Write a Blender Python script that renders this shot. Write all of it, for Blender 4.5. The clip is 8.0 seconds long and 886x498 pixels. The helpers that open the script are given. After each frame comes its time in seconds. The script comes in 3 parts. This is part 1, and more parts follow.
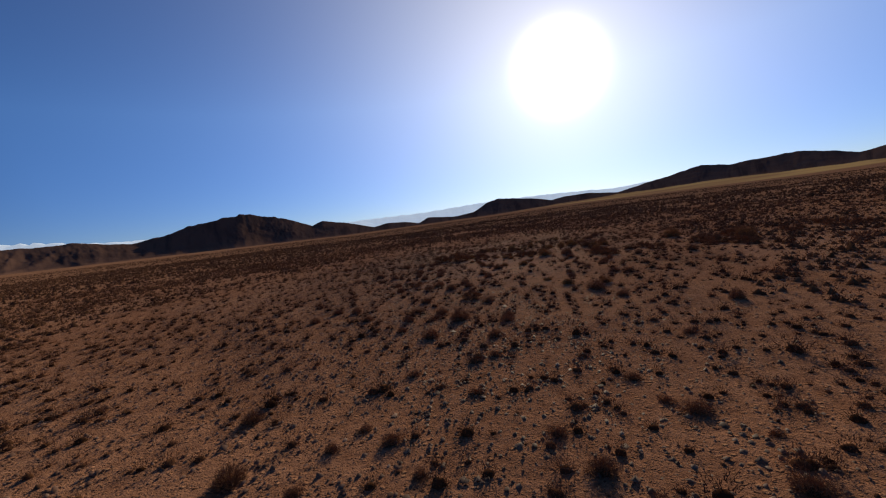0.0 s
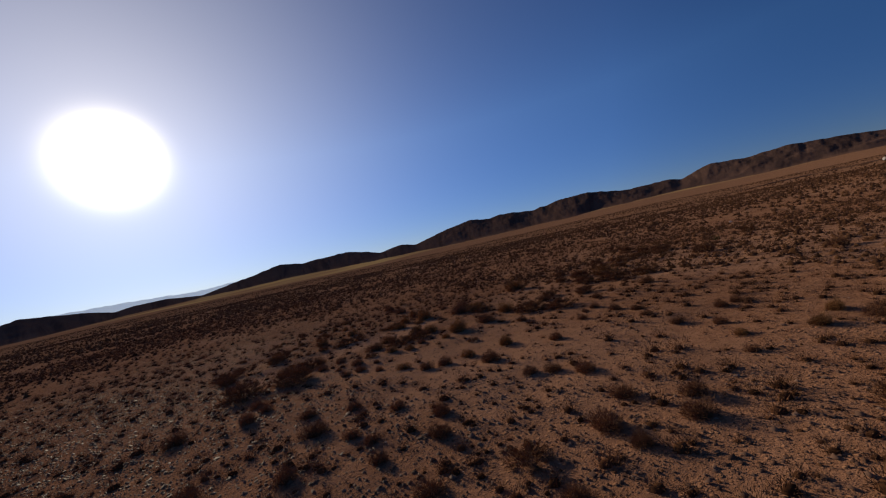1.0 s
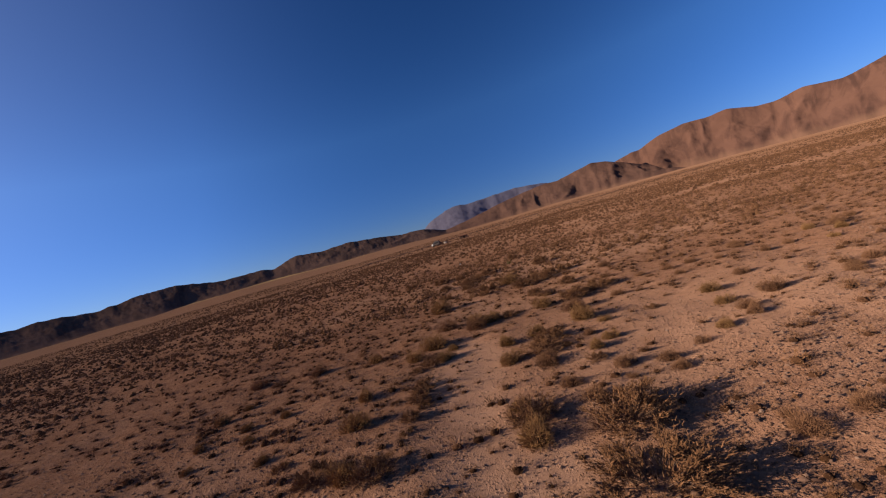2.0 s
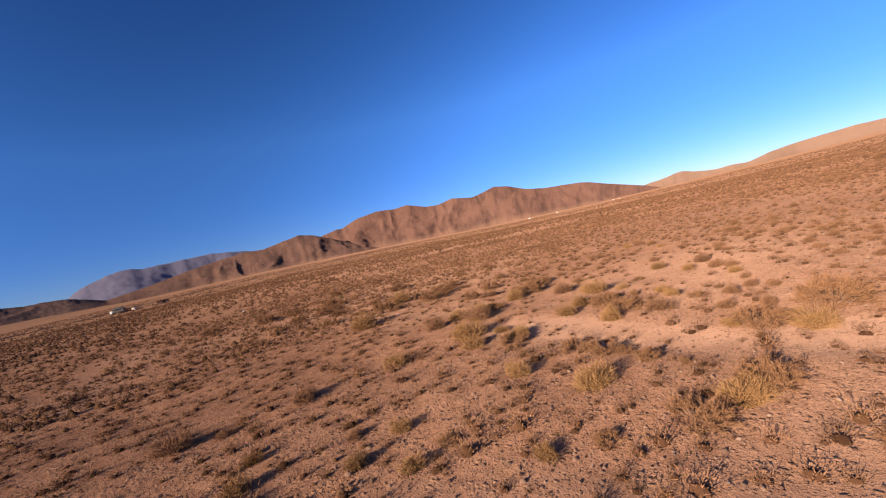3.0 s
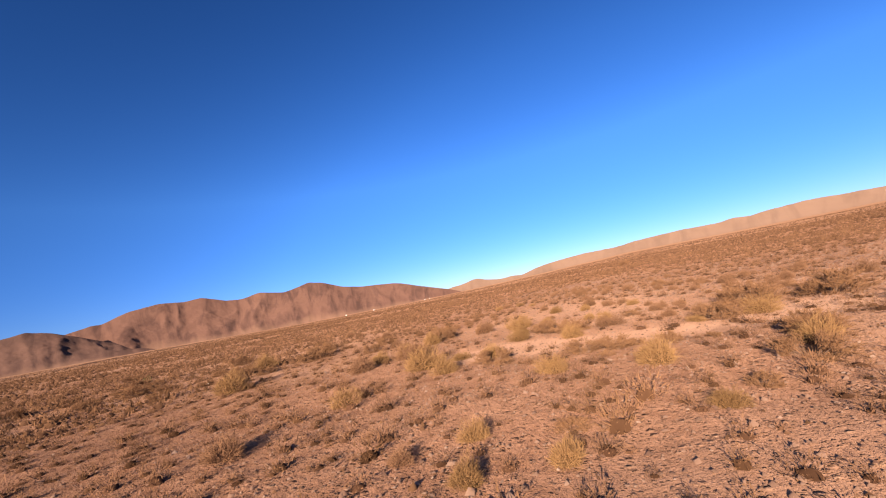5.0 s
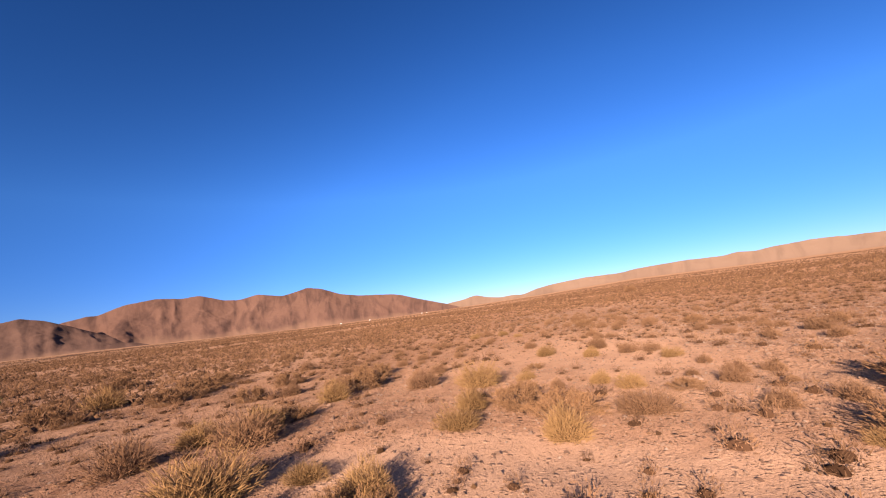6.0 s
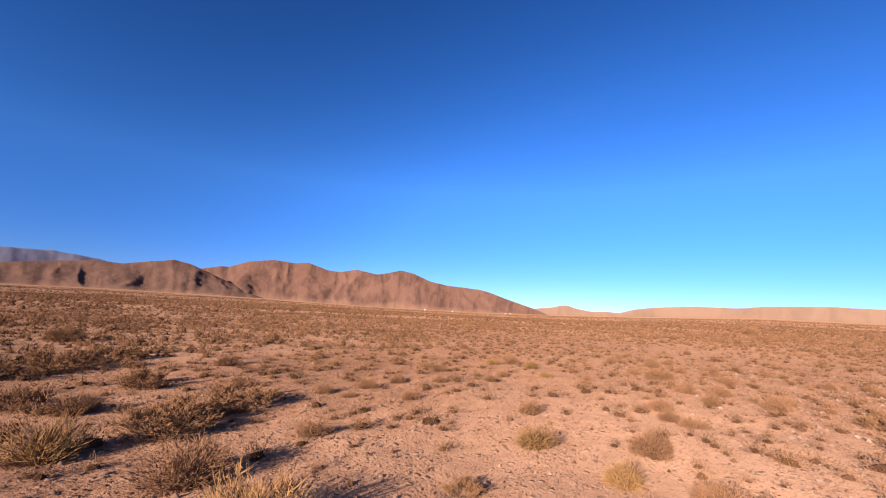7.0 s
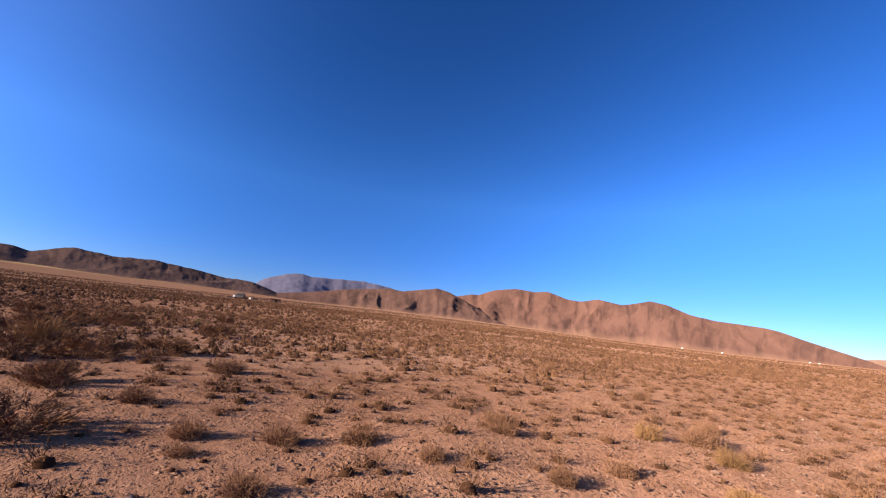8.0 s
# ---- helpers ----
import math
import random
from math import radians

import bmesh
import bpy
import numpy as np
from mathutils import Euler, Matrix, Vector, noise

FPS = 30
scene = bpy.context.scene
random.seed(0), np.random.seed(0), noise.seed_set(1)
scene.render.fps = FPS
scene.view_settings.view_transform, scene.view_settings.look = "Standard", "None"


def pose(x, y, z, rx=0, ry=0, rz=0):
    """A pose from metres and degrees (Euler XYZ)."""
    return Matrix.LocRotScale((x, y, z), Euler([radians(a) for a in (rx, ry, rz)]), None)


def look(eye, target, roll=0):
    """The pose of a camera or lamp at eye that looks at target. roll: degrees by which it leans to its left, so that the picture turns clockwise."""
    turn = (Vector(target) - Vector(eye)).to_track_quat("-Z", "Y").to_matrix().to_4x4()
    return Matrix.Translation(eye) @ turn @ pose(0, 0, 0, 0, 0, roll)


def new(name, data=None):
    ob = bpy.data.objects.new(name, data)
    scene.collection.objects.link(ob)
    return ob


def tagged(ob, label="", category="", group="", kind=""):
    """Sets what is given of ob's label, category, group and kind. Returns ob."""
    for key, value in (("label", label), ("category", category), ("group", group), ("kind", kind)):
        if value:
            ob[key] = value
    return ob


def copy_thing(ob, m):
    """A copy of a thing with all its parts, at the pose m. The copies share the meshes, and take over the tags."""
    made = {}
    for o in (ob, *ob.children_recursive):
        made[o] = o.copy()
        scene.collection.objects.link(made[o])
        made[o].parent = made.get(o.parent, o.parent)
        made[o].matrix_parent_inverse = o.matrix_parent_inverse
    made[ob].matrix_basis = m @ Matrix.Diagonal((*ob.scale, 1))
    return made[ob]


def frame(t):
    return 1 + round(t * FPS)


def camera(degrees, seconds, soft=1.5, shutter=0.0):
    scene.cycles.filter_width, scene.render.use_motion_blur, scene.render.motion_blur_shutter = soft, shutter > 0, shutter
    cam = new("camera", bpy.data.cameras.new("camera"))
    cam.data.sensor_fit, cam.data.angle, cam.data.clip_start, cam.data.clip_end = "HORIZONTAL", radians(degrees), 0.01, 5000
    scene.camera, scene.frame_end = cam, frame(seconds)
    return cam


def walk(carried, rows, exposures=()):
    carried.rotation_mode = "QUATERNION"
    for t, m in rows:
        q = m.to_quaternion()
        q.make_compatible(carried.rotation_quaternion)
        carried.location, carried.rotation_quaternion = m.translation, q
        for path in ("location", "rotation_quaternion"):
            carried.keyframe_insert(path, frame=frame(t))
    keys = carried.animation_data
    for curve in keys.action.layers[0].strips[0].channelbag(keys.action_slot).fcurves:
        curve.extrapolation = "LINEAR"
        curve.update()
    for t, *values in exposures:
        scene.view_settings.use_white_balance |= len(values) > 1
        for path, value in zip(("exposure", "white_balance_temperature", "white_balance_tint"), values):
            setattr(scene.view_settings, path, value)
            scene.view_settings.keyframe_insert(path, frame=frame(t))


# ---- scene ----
# ---------------------------------------------------------------- camera
cam = camera(95.5, 8.0, soft=1.15)


def aim(x, y, z, yaw, pitch, roll):
    """A pose from a place and yaw (to the left from +y), pitch (up) and roll in degrees."""
    a, b = radians(yaw), radians(pitch)
    ahead = Vector((-math.sin(a) * math.cos(b), math.cos(a) * math.cos(b), math.sin(b)))
    return look((x, y, z), Vector((x, y, z)) + ahead, roll)


walk(cam, [
    (0.0, aim(7.49, 29.29, 3.50, 173.49, -3.80, -7.42)),
    (0.5, aim(10.98, 20.15, 3.54, 147.37, -0.49, -9.63)),
    (1.0, aim(13.13, 8.95, 3.86, 117.70, 0.15, -12.40)),
    (1.5, aim(11.90, -2.59, 4.15, 89.29, -0.38, -15.06)),
    (1.7, aim(10.75, -6.31, 4.30, 78.30, -0.75, -15.94)),
    (2.8, aim(-1.70, -16.02, 3.94, 28.32, -2.30, -13.32)),
    (3.0, aim(-2.80, -17.03, 3.67, 21.34, -2.10, -12.70)),
    (3.5, aim(-5.21, -18.80, 3.14, 8.68, -0.16, -10.20)),
    (4.0, aim(-6.91, -19.16, 2.59, 0.56, 2.13, -9.89)),
    (4.5, aim(-7.85, -18.16, 2.18, -4.60, 4.27, -11.41)),
    (4.7, aim(-8.00, -17.42, 2.08, -5.98, 5.02, -11.80)),
    (5.8, aim(-5.76, -10.49, 1.87, -7.66, 7.97, -9.04)),
    (6.0, aim(-5.07, -9.46, 1.90, -6.70, 8.21, -7.37)),
    (6.5, aim(-3.21, -6.59, 2.02, -1.87, 8.05, -2.21)),
    (7.0, aim(-1.50, -3.50, 2.08, 6.76, 8.30, 2.73)),
    (7.5, aim(0.00, 0.00, 2.00, 20.48, 9.30, 5.50)),
    (8.0, aim(0.77, 3.67, 1.85, 40.49, 9.80, 6.20)),
], exposures=[(0.0, 0.58, 7600, 6), (0.5, 0.42, 7900, 9), (1.0, 0.22, 7500, 8), (1.5, 0.38, 6900, 7), (1.7, 0.52, 6850, 9), (2.8, 1.26, 6750, 11), (4.2, 1.45, 6700, 10), (6.0, 1.46, 6550, 10), (8.0, 1.66, 6250, 10)])

# ---------------------------------------------------------------- sky and sun
SUN_AZ, SUN_EL = 155.0, 17.5        # azimuth counted to the left from +y


def heading(az, el=0.0):
    a, b = radians(az), radians(el)
    return Vector((-math.sin(a) * math.cos(b), math.cos(a) * math.cos(b), math.sin(b)))


world = bpy.data.worlds.new("world")
scene.world = world
world.use_nodes = True
wn, wl = world.node_tree.nodes, world.node_tree.links
wn.clear()
sky = wn.new("ShaderNodeTexSky")
sky.sky_type, sky.sun_disc = "NISHITA", False
sky.sun_elevation, sky.sun_rotation = radians(SUN_EL), radians(-SUN_AZ)
sky.altitude, sky.air_density, sky.dust_density, sky.ozone_density = 3600, 1.0, 0.25, 2.5
back = wn.new("ShaderNodeBackground")
back.inputs["Strength"].default_value = 0.063
wout = wn.new("ShaderNodeOutputWorld")
deep = wn.new("ShaderNodeHueSaturation")
deep.inputs["Saturation"].default_value = 1.15
deep.inputs["Hue"].default_value = 0.509
# the thin dry air of the high plain: a horizon that stays blue
lift = wn.new("ShaderNodeSeparateXYZ")
wl.new(wn.new("ShaderNodeTexCoord").outputs["Generated"], lift.inputs[0])
thin = wn.new("ShaderNodeValToRGB")
for e, (p, c) in zip(thin.color_ramp.elements, ((0.0, (0.40, 0.43, 0.59, 1)), (0.28, (1, 1, 1, 1)))):
    e.position, e.color = p, c
wl.new(lift.outputs["Z"], thin.inputs["Fac"])
air = wn.new("ShaderNodeMix")
air.data_type, air.blend_type = "RGBA", "MULTIPLY"
air.inputs[0].default_value = 1.0
wl.new(sky.outputs[0], air.inputs[6])
wl.new(thin.outputs[0], air.inputs[7])
contrast = wn.new("ShaderNodeGamma")
contrast.inputs["Gamma"].default_value = 1.25
wl.new(air.outputs[2], contrast.inputs["Color"])
wl.new(contrast.outputs[0], deep.inputs["Color"])


def wmath(op, a, b):
    x = wn.new("ShaderNodeMath")
    x.operation = op
    for slot, v in ((0, a), (1, b)):
        if isinstance(v, (int, float)):
            x.inputs[slot].default_value = v
        else:
            wl.new(v, x.inputs[slot])
    return x.outputs[0]


# the bright disc of air round the sun
toward = wn.new("ShaderNodeVectorMath")
toward.operation = "DOT_PRODUCT"
wl.new(wn.new("ShaderNodeTexCoord").outputs["Generated"], toward.inputs[0])
toward.inputs[1].default_value = heading(SUN_AZ, SUN_EL)
near_sun = wmath("MAXIMUM", toward.outputs["Value"], 0.0)
halo = wmath("MULTIPLY", wmath("POWER", near_sun, 720.0), 90.0)
halo = wmath("ADD", halo, wmath("MULTIPLY", wmath("POWER", near_sun, 60.0), 2.6))
halo = wmath("ADD", halo, wmath("MULTIPLY", wmath("POWER", near_sun, 11.0), 5.0))
halo = wmath("ADD", halo, wmath("MULTIPLY", wmath("POWER", near_sun, 2.5), 1.0))
tint = wn.new("ShaderNodeMix")
tint.data_type, tint.blend_type = "RGBA", "MULTIPLY"
tint.inputs[0].default_value = 1.0
tint.inputs[6].default_value = (1.0, 0.93, 0.81, 1)
wl.new(halo, tint.inputs[7])
both = wn.new("ShaderNodeMix")
both.data_type, both.blend_type, both.clamp_result = "RGBA", "ADD", False
both.inputs[0].default_value = 1.0
phase = wmath("ADD", toward.outputs["Value"], 0.1)
phase = wmath("MINIMUM", wmath("ADD", wmath("MULTIPLY", wmath("MULTIPLY", phase, phase), 0.7), 0.72), 0.96)
polar = wn.new("ShaderNodeVectorMath")
polar.operation = "SCALE"
wl.new(deep.outputs[0], polar.inputs[0])
wl.new(phase, polar.inputs["Scale"])
wl.new(polar.outputs[0], both.inputs[6])
wl.new(tint.outputs[2], both.inputs[7])
wl.new(both.outputs[2], back.inputs["Color"])
wl.new(back.outputs[0], wout.inputs["Surface"])

sun_data = bpy.data.lights.new("sun", "SUN")
sun_data.energy, sun_data.angle, sun_data.color = 5.0, radians(0.5), (1.0, 0.865, 0.71)
sun = new("sun", sun_data)
sun.matrix_world = look(heading(SUN_AZ, SUN_EL) * 200, (0, 0, 0))


# ---------------------------------------------------------------- materials
class Mat:
    """A small helper to write node materials."""

    def __init__(self, name, rough=0.9):
        self.m = bpy.data.materials.new(name)
        self.m.use_nodes = True
        self.n, self.l = self.m.node_tree.nodes, self.m.node_tree.links
        self.b = self.n["Principled BSDF"]
        self.b.inputs["Roughness"].default_value = rough
        self.b.inputs["Specular IOR Level"].default_value = 0.0
        self.b.inputs["Diffuse Roughness"].default_value = 0.8
        self.at = self.n.new("ShaderNodeTexCoord").outputs["Object"]

    def noise(self, scale, detail=4.0, rough=0.6, vec=None, warp=0.0):
        t = self.n.new("ShaderNodeTexNoise")
        t.inputs["Scale"].default_value, t.inputs["Detail"].default_value = scale, detail
        t.inputs["Roughness"].default_value, t.inputs["Distortion"].default_value = rough, warp
        self.l.new(vec or self.at, t.inputs["Vector"])
        return t.outputs["Fac"]

    def cells(self, scale, out="Distance", feature="F1", rnd=1.0):
        t = self.n.new("ShaderNodeTexVoronoi")
        t.feature = feature
        t.inputs["Scale"].default_value, t.inputs["Randomness"].default_value = scale, rnd
        self.l.new(self.at, t.inputs["Vector"])
        return t.outputs[out]

    def ramp(self, fac, stops):
        r = self.n.new("ShaderNodeValToRGB")
        while len(r.color_ramp.elements) < len(stops):
            r.color_ramp.elements.new(0.5)
        for e, (p, c) in zip(r.color_ramp.elements, stops):
            e.position = p
            e.color = (*c, 1) if not isinstance(c, (int, float)) else (c, c, c, 1)
        self.l.new(fac, r.inputs["Fac"])
        return r.outputs["Color"]

    def mix(self, fac, a, b, kind="MIX"):
        x = self.n.new("ShaderNodeMix")
        x.data_type, x.blend_type = "RGBA", kind
        for slot, v in ((0, fac), (6, a), (7, b)):
            if isinstance(v, (int, float)):
                x.inputs[slot].default_value = v
            elif isinstance(v, tuple):
                x.inputs[slot].default_value = (*v, 1)
            else:
                self.l.new(v, x.inputs[slot])
        return x.outputs[2]

    def math(self, op, a, b=0.0):
        x = self.n.new("ShaderNodeMath")
        x.operation = op
        for slot, v in ((0, a), (1, b)):
            if isinstance(v, (int, float)):
                x.inputs[slot].default_value = v
            else:
                self.l.new(v, x.inputs[slot])
        return x.outputs[0]

    def attr(self, name):
        x = self.n.new("ShaderNodeAttribute")
        x.attribute_name = name
        return x.outputs["Fac"]

    def island(self):
        return self.n.new("ShaderNodeNewGeometry").outputs["Random Per Island"]

    def each(self):
        return self.n.new("ShaderNodeObjectInfo").outputs["Random"]

    def bump(self, height, strength, dist):
        x = self.n.new("ShaderNodeBump")
        x.inputs["Strength"].default_value, x.inputs["Distance"].default_value = strength, dist
        self.l.new(height, x.inputs["Height"])
        self.l.new(x.outputs[0], self.b.inputs["Normal"])

    def color(self, c):
        if isinstance(c, tuple):
            self.b.inputs["Base Color"].default_value = (*c, 1)
        else:
            self.l.new(c, self.b.inputs["Base Color"])
        return self


def make_ground():
    k = Mat("desert_gravel", 0.95)
    k.b.inputs["Diffuse Roughness"].default_value = 0.55
    patch = k.noise(0.09, 5, 0.6, warp=0.6)
    fine = k.noise(2.3, 6, 0.7)
    grit = k.noise(30, 4, 0.75)
    base = k.ramp(patch, [(0.30, (0.192, 0.084, 0.048)), (0.5, (0.302, 0.143, 0.082)), (0.72, (0.384, 0.206, 0.127))])
    base = k.mix(0.5, base, k.ramp(fine, [(0.3, (0.143, 0.063, 0.035)), (0.7, (0.408, 0.219, 0.134))]), "MIX")
    sand = k.attr("sand")
    rough = k.math("SUBTRACT", 1.0, k.math("MULTIPLY", sand, 0.5))
    relief = k.math("ADD", k.math("MULTIPLY", grit, 0.5), fine)
    relief = k.math("ADD", relief, k.math("MULTIPLY", k.math("MULTIPLY", k.noise(7.0, 3, 0.65, warp=0.3), 1.0), rough))
    for scale, lo, hi, share, height in ((8.0, 0.46, 0.56, 0.85, 1.5), (19.0, 0.36, 0.46, 0.9, 1.2), (45.0, 0.32, 0.42, 0.85, 0.6)):
        stone = k.cells(scale, "Color")
        pick = k.n.new("ShaderNodeSeparateColor")
        k.l.new(stone, pick.inputs[0])
        chosen = k.ramp(pick.outputs[1], [(0.52, 0.0), (0.56, 1.0)])
        edge = k.ramp(k.cells(scale, "Distance"), [(0.16, 1.0), (0.40, 0.0)])
        few = k.ramp(k.noise(scale * 0.23, 3), [(lo, 0.0), (hi, 1.0)])
        pebble = k.math("MULTIPLY", k.math("MULTIPLY", edge, chosen), k.math("MULTIPLY", few, rough))
        tone = k.ramp(pick.outputs[0], [(0.0, (0.098, 0.047, 0.033)), (0.5, (0.261, 0.141, 0.085)), (1.0, (0.359, 0.212, 0.131))])
        base = k.mix(k.math("MULTIPLY", pebble, share), base, tone)
        relief = k.math("ADD", relief, k.math("MULTIPLY", pebble, height))
    pale = k.mix(k.noise(1.4, 5), (0.368, 0.2, 0.124), (0.449, 0.266, 0.175))
    base = k.mix(k.math("MULTIPLY", sand, 0.7), base, pale)
    far = k.attr("scrub")
    dots = k.ramp(k.noise(0.35, 6, 0.75), [(0.42, (0.273, 0.143, 0.082)), (0.6, (0.163, 0.09, 0.05))])
    base = k.mix(k.math("MULTIPLY", far, k.math("SUBTRACT", 0.55, k.math("MULTIPLY", sand, 0.5))), base, dots)
    straw = k.mix(k.noise(0.02, 5), (0.441, 0.274, 0.106), (0.506, 0.338, 0.142))
    base = k.mix(k.attr("straw"), base, straw)
    k.color(base)
    relief = k.math("MULTIPLY", relief, k.math("SUBTRACT", k.math("SUBTRACT", 1.0, k.math("MULTIPLY", sand, 0.5)), k.math("MULTIPLY", k.attr("straw"), 0.5)))
    k.bump(relief, 1.0, 0.046)
    k.b.inputs["Specular IOR Level"].default_value, k.b.inputs["Roughness"].default_value = 0.0, 0.9
    return k.m


def make_rock(name, low, high, dark, scale=1.0, relief=1.0, talus=None):
    k = Mat(name, 0.95)
    slope = k.n.new("ShaderNodeCombineXYZ")
    for slot, key in ((0, "along"), (1, "height")):
        k.l.new(k.attr(key), slope.inputs[slot])
    a = k.noise(0.007 * scale, 8, 0.6, slope.outputs[0], 0.3)
    streak = k.n.new("ShaderNodeMapping")
    streak.inputs["Scale"].default_value = (1.0, 0.4, 1.0)
    k.l.new(slope.outputs[0], streak.inputs["Vector"])
    b = k.noise(0.02 * scale, 6, 0.6, streak.outputs[0], 0.8)
    c = k.mix(a, low, high)
    c = k.mix(k.ramp(b, [(0.46, 0.0), (0.66, 0.75)]), c, dark)
    if talus:
        wander = k.math("ADD", k.attr("up"), k.math("MULTIPLY", k.math("SUBTRACT", k.noise(0.012 * scale, 5, 0.6, slope.outputs[0]), 0.5), 0.5))
        c = k.mix(k.ramp(wander, [(0.04, 0.6), (0.24, 0.0)]), c, talus)
    k.color(c)
    k.bump(k.math("ADD", b, k.math("MULTIPLY", a, 2.0)), 0.14 * relief, 5.0)
    return k.m


def make_blades(name, dark, light, tip):
    k = Mat(name, 0.85)
    c = k.mix(k.island(), dark, light)
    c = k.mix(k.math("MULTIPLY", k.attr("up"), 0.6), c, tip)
    # shade inside the plant, painted as a darker colour on its inner dome
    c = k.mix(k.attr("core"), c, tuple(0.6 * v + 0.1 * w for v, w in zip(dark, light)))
    shade = k.math("ADD", 0.7, k.math("MULTIPLY", k.attr("tone"), 0.6))
    grey = k.n.new("ShaderNodeCombineColor")
    for s in range(3):
        k.l.new(shade, grey.inputs[s])
    c = k.mix(1.0, c, grey.outputs[0], "MULTIPLY")
    k.color(c)
    k.b.inputs["Subsurface Weight"].default_value = 0.0
    return k.m


def make_stone(name, a, b):
    k = Mat(name, 0.9)
    c = k.mix(k.each(), a, b)
    c = k.mix(k.math("MULTIPLY", k.noise(14, 5), 0.6), c, tuple(v * 0.55 for v in a))
    k.color(c)
    k.bump(k.noise(40, 4), 0.4, 0.01)
    return k.m


def make_grit(name):
    k = Mat(name, 0.9)
    k.color(k.ramp(k.island(), [(0.0, (0.096, 0.05, 0.034)), (0.5, (0.192, 0.106, 0.07)), (0.92, (0.216, 0.126, 0.086)), (1.0, (0.288, 0.184, 0.132))]))
    k.b.inputs["Specular IOR Level"].default_value, k.b.inputs["Roughness"].default_value = 0.03, 0.7
    return k.m


def make_plain(name, a, b, scale, rough=0.7, metal=0.0):
    k = Mat(name, rough)
    k.color(k.mix(k.noise(scale, 5), a, b))
    k.b.inputs["Metallic"].default_value = metal
    return k.m


M_GROUND = make_ground()
M_BROWN = make_rock("brown_rock", (0.098, 0.048, 0.035), (0.155, 0.079, 0.055), (0.052, 0.028, 0.023), talus=(0.21, 0.113, 0.072))
M_DARK = make_rock("dark_rock", (0.082, 0.048, 0.038), (0.135, 0.079, 0.061), (0.045, 0.03, 0.027), talus=(0.221, 0.121, 0.079))
M_FOOT = make_rock("foothill_rock", (0.092, 0.048, 0.036), (0.145, 0.078, 0.056), (0.05, 0.029, 0.024), talus=(0.21, 0.113, 0.072))
M_PALE = make_rock("pale_sandstone", (0.172, 0.10, 0.067), (0.215, 0.127, 0.086), (0.142, 0.084, 0.058), 0.4, 0.4)
# mauve-blue cast of the far air, put into the rock colour
M_MAUVE = make_rock("haze_mauve_rock", (0.102, 0.093, 0.129), (0.135, 0.121, 0.158), (0.082, 0.075, 0.108), 0.4, 0.5)
# aerial haze painted as pale blue base colour plus a faint emission
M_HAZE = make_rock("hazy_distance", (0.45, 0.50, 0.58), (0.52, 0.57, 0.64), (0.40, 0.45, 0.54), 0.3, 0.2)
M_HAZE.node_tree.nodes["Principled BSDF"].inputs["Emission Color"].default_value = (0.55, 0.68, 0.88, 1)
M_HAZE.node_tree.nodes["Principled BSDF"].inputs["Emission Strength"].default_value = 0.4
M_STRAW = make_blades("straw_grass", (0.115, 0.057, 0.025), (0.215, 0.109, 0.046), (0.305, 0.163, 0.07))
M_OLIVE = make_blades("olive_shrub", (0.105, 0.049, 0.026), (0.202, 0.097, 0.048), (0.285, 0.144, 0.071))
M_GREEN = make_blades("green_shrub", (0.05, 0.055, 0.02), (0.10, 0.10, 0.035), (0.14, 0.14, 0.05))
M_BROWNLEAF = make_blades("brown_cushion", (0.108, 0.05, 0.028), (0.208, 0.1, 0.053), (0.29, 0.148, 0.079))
M_TWIG = make_plain("grey_twig", (0.12, 0.068, 0.044), (0.208, 0.124, 0.084), 30)
M_STONE = make_stone("field_stone", (0.192, 0.11, 0.074), (0.12, 0.066, 0.045))
M_QUARTZ = make_stone("white_quartz", (0.78, 0.74, 0.68), (0.70, 0.66, 0.6))
M_GRIT = make_grit("gravel_chips")
M_WHITE = make_plain("white_paint_and_glint", (0.78, 0.76, 0.72), (0.66, 0.62, 0.56), 3)
M_STEEL = make_plain("grey_paint", (0.10, 0.085, 0.08), (0.15, 0.125, 0.115), 3, 0.5)
M_ADOBE = make_plain("adobe", (0.20, 0.12, 0.085), (0.13, 0.08, 0.06), 2, 0.95)
M_LIME = make_plain("lime_plaster", (0.58, 0.46, 0.36), (0.45, 0.34, 0.26), 2, 0.95)
M_RUST = make_plain("rusty_sheet", (0.22, 0.09, 0.05), (0.13, 0.07, 0.05), 3, 0.8)
M_GLASS = make_plain("dark_glass", (0.02, 0.025, 0.03), (0.03, 0.035, 0.04), 2, 0.15)
M_TYRE = make_plain("tyre_rubber", (0.02, 0.02, 0.02), (0.035, 0.032, 0.03), 9)
M_SOIL = make_plain("dark_soil", (0.11, 0.06, 0.042), (0.17, 0.095, 0.065), 1.5, 0.95)
# near-black colour standing in for the shade inside doorways
M_SHADE = make_plain("opening_shade", (0.03, 0.022, 0.018), (0.045, 0.035, 0.03), 3, 0.95)


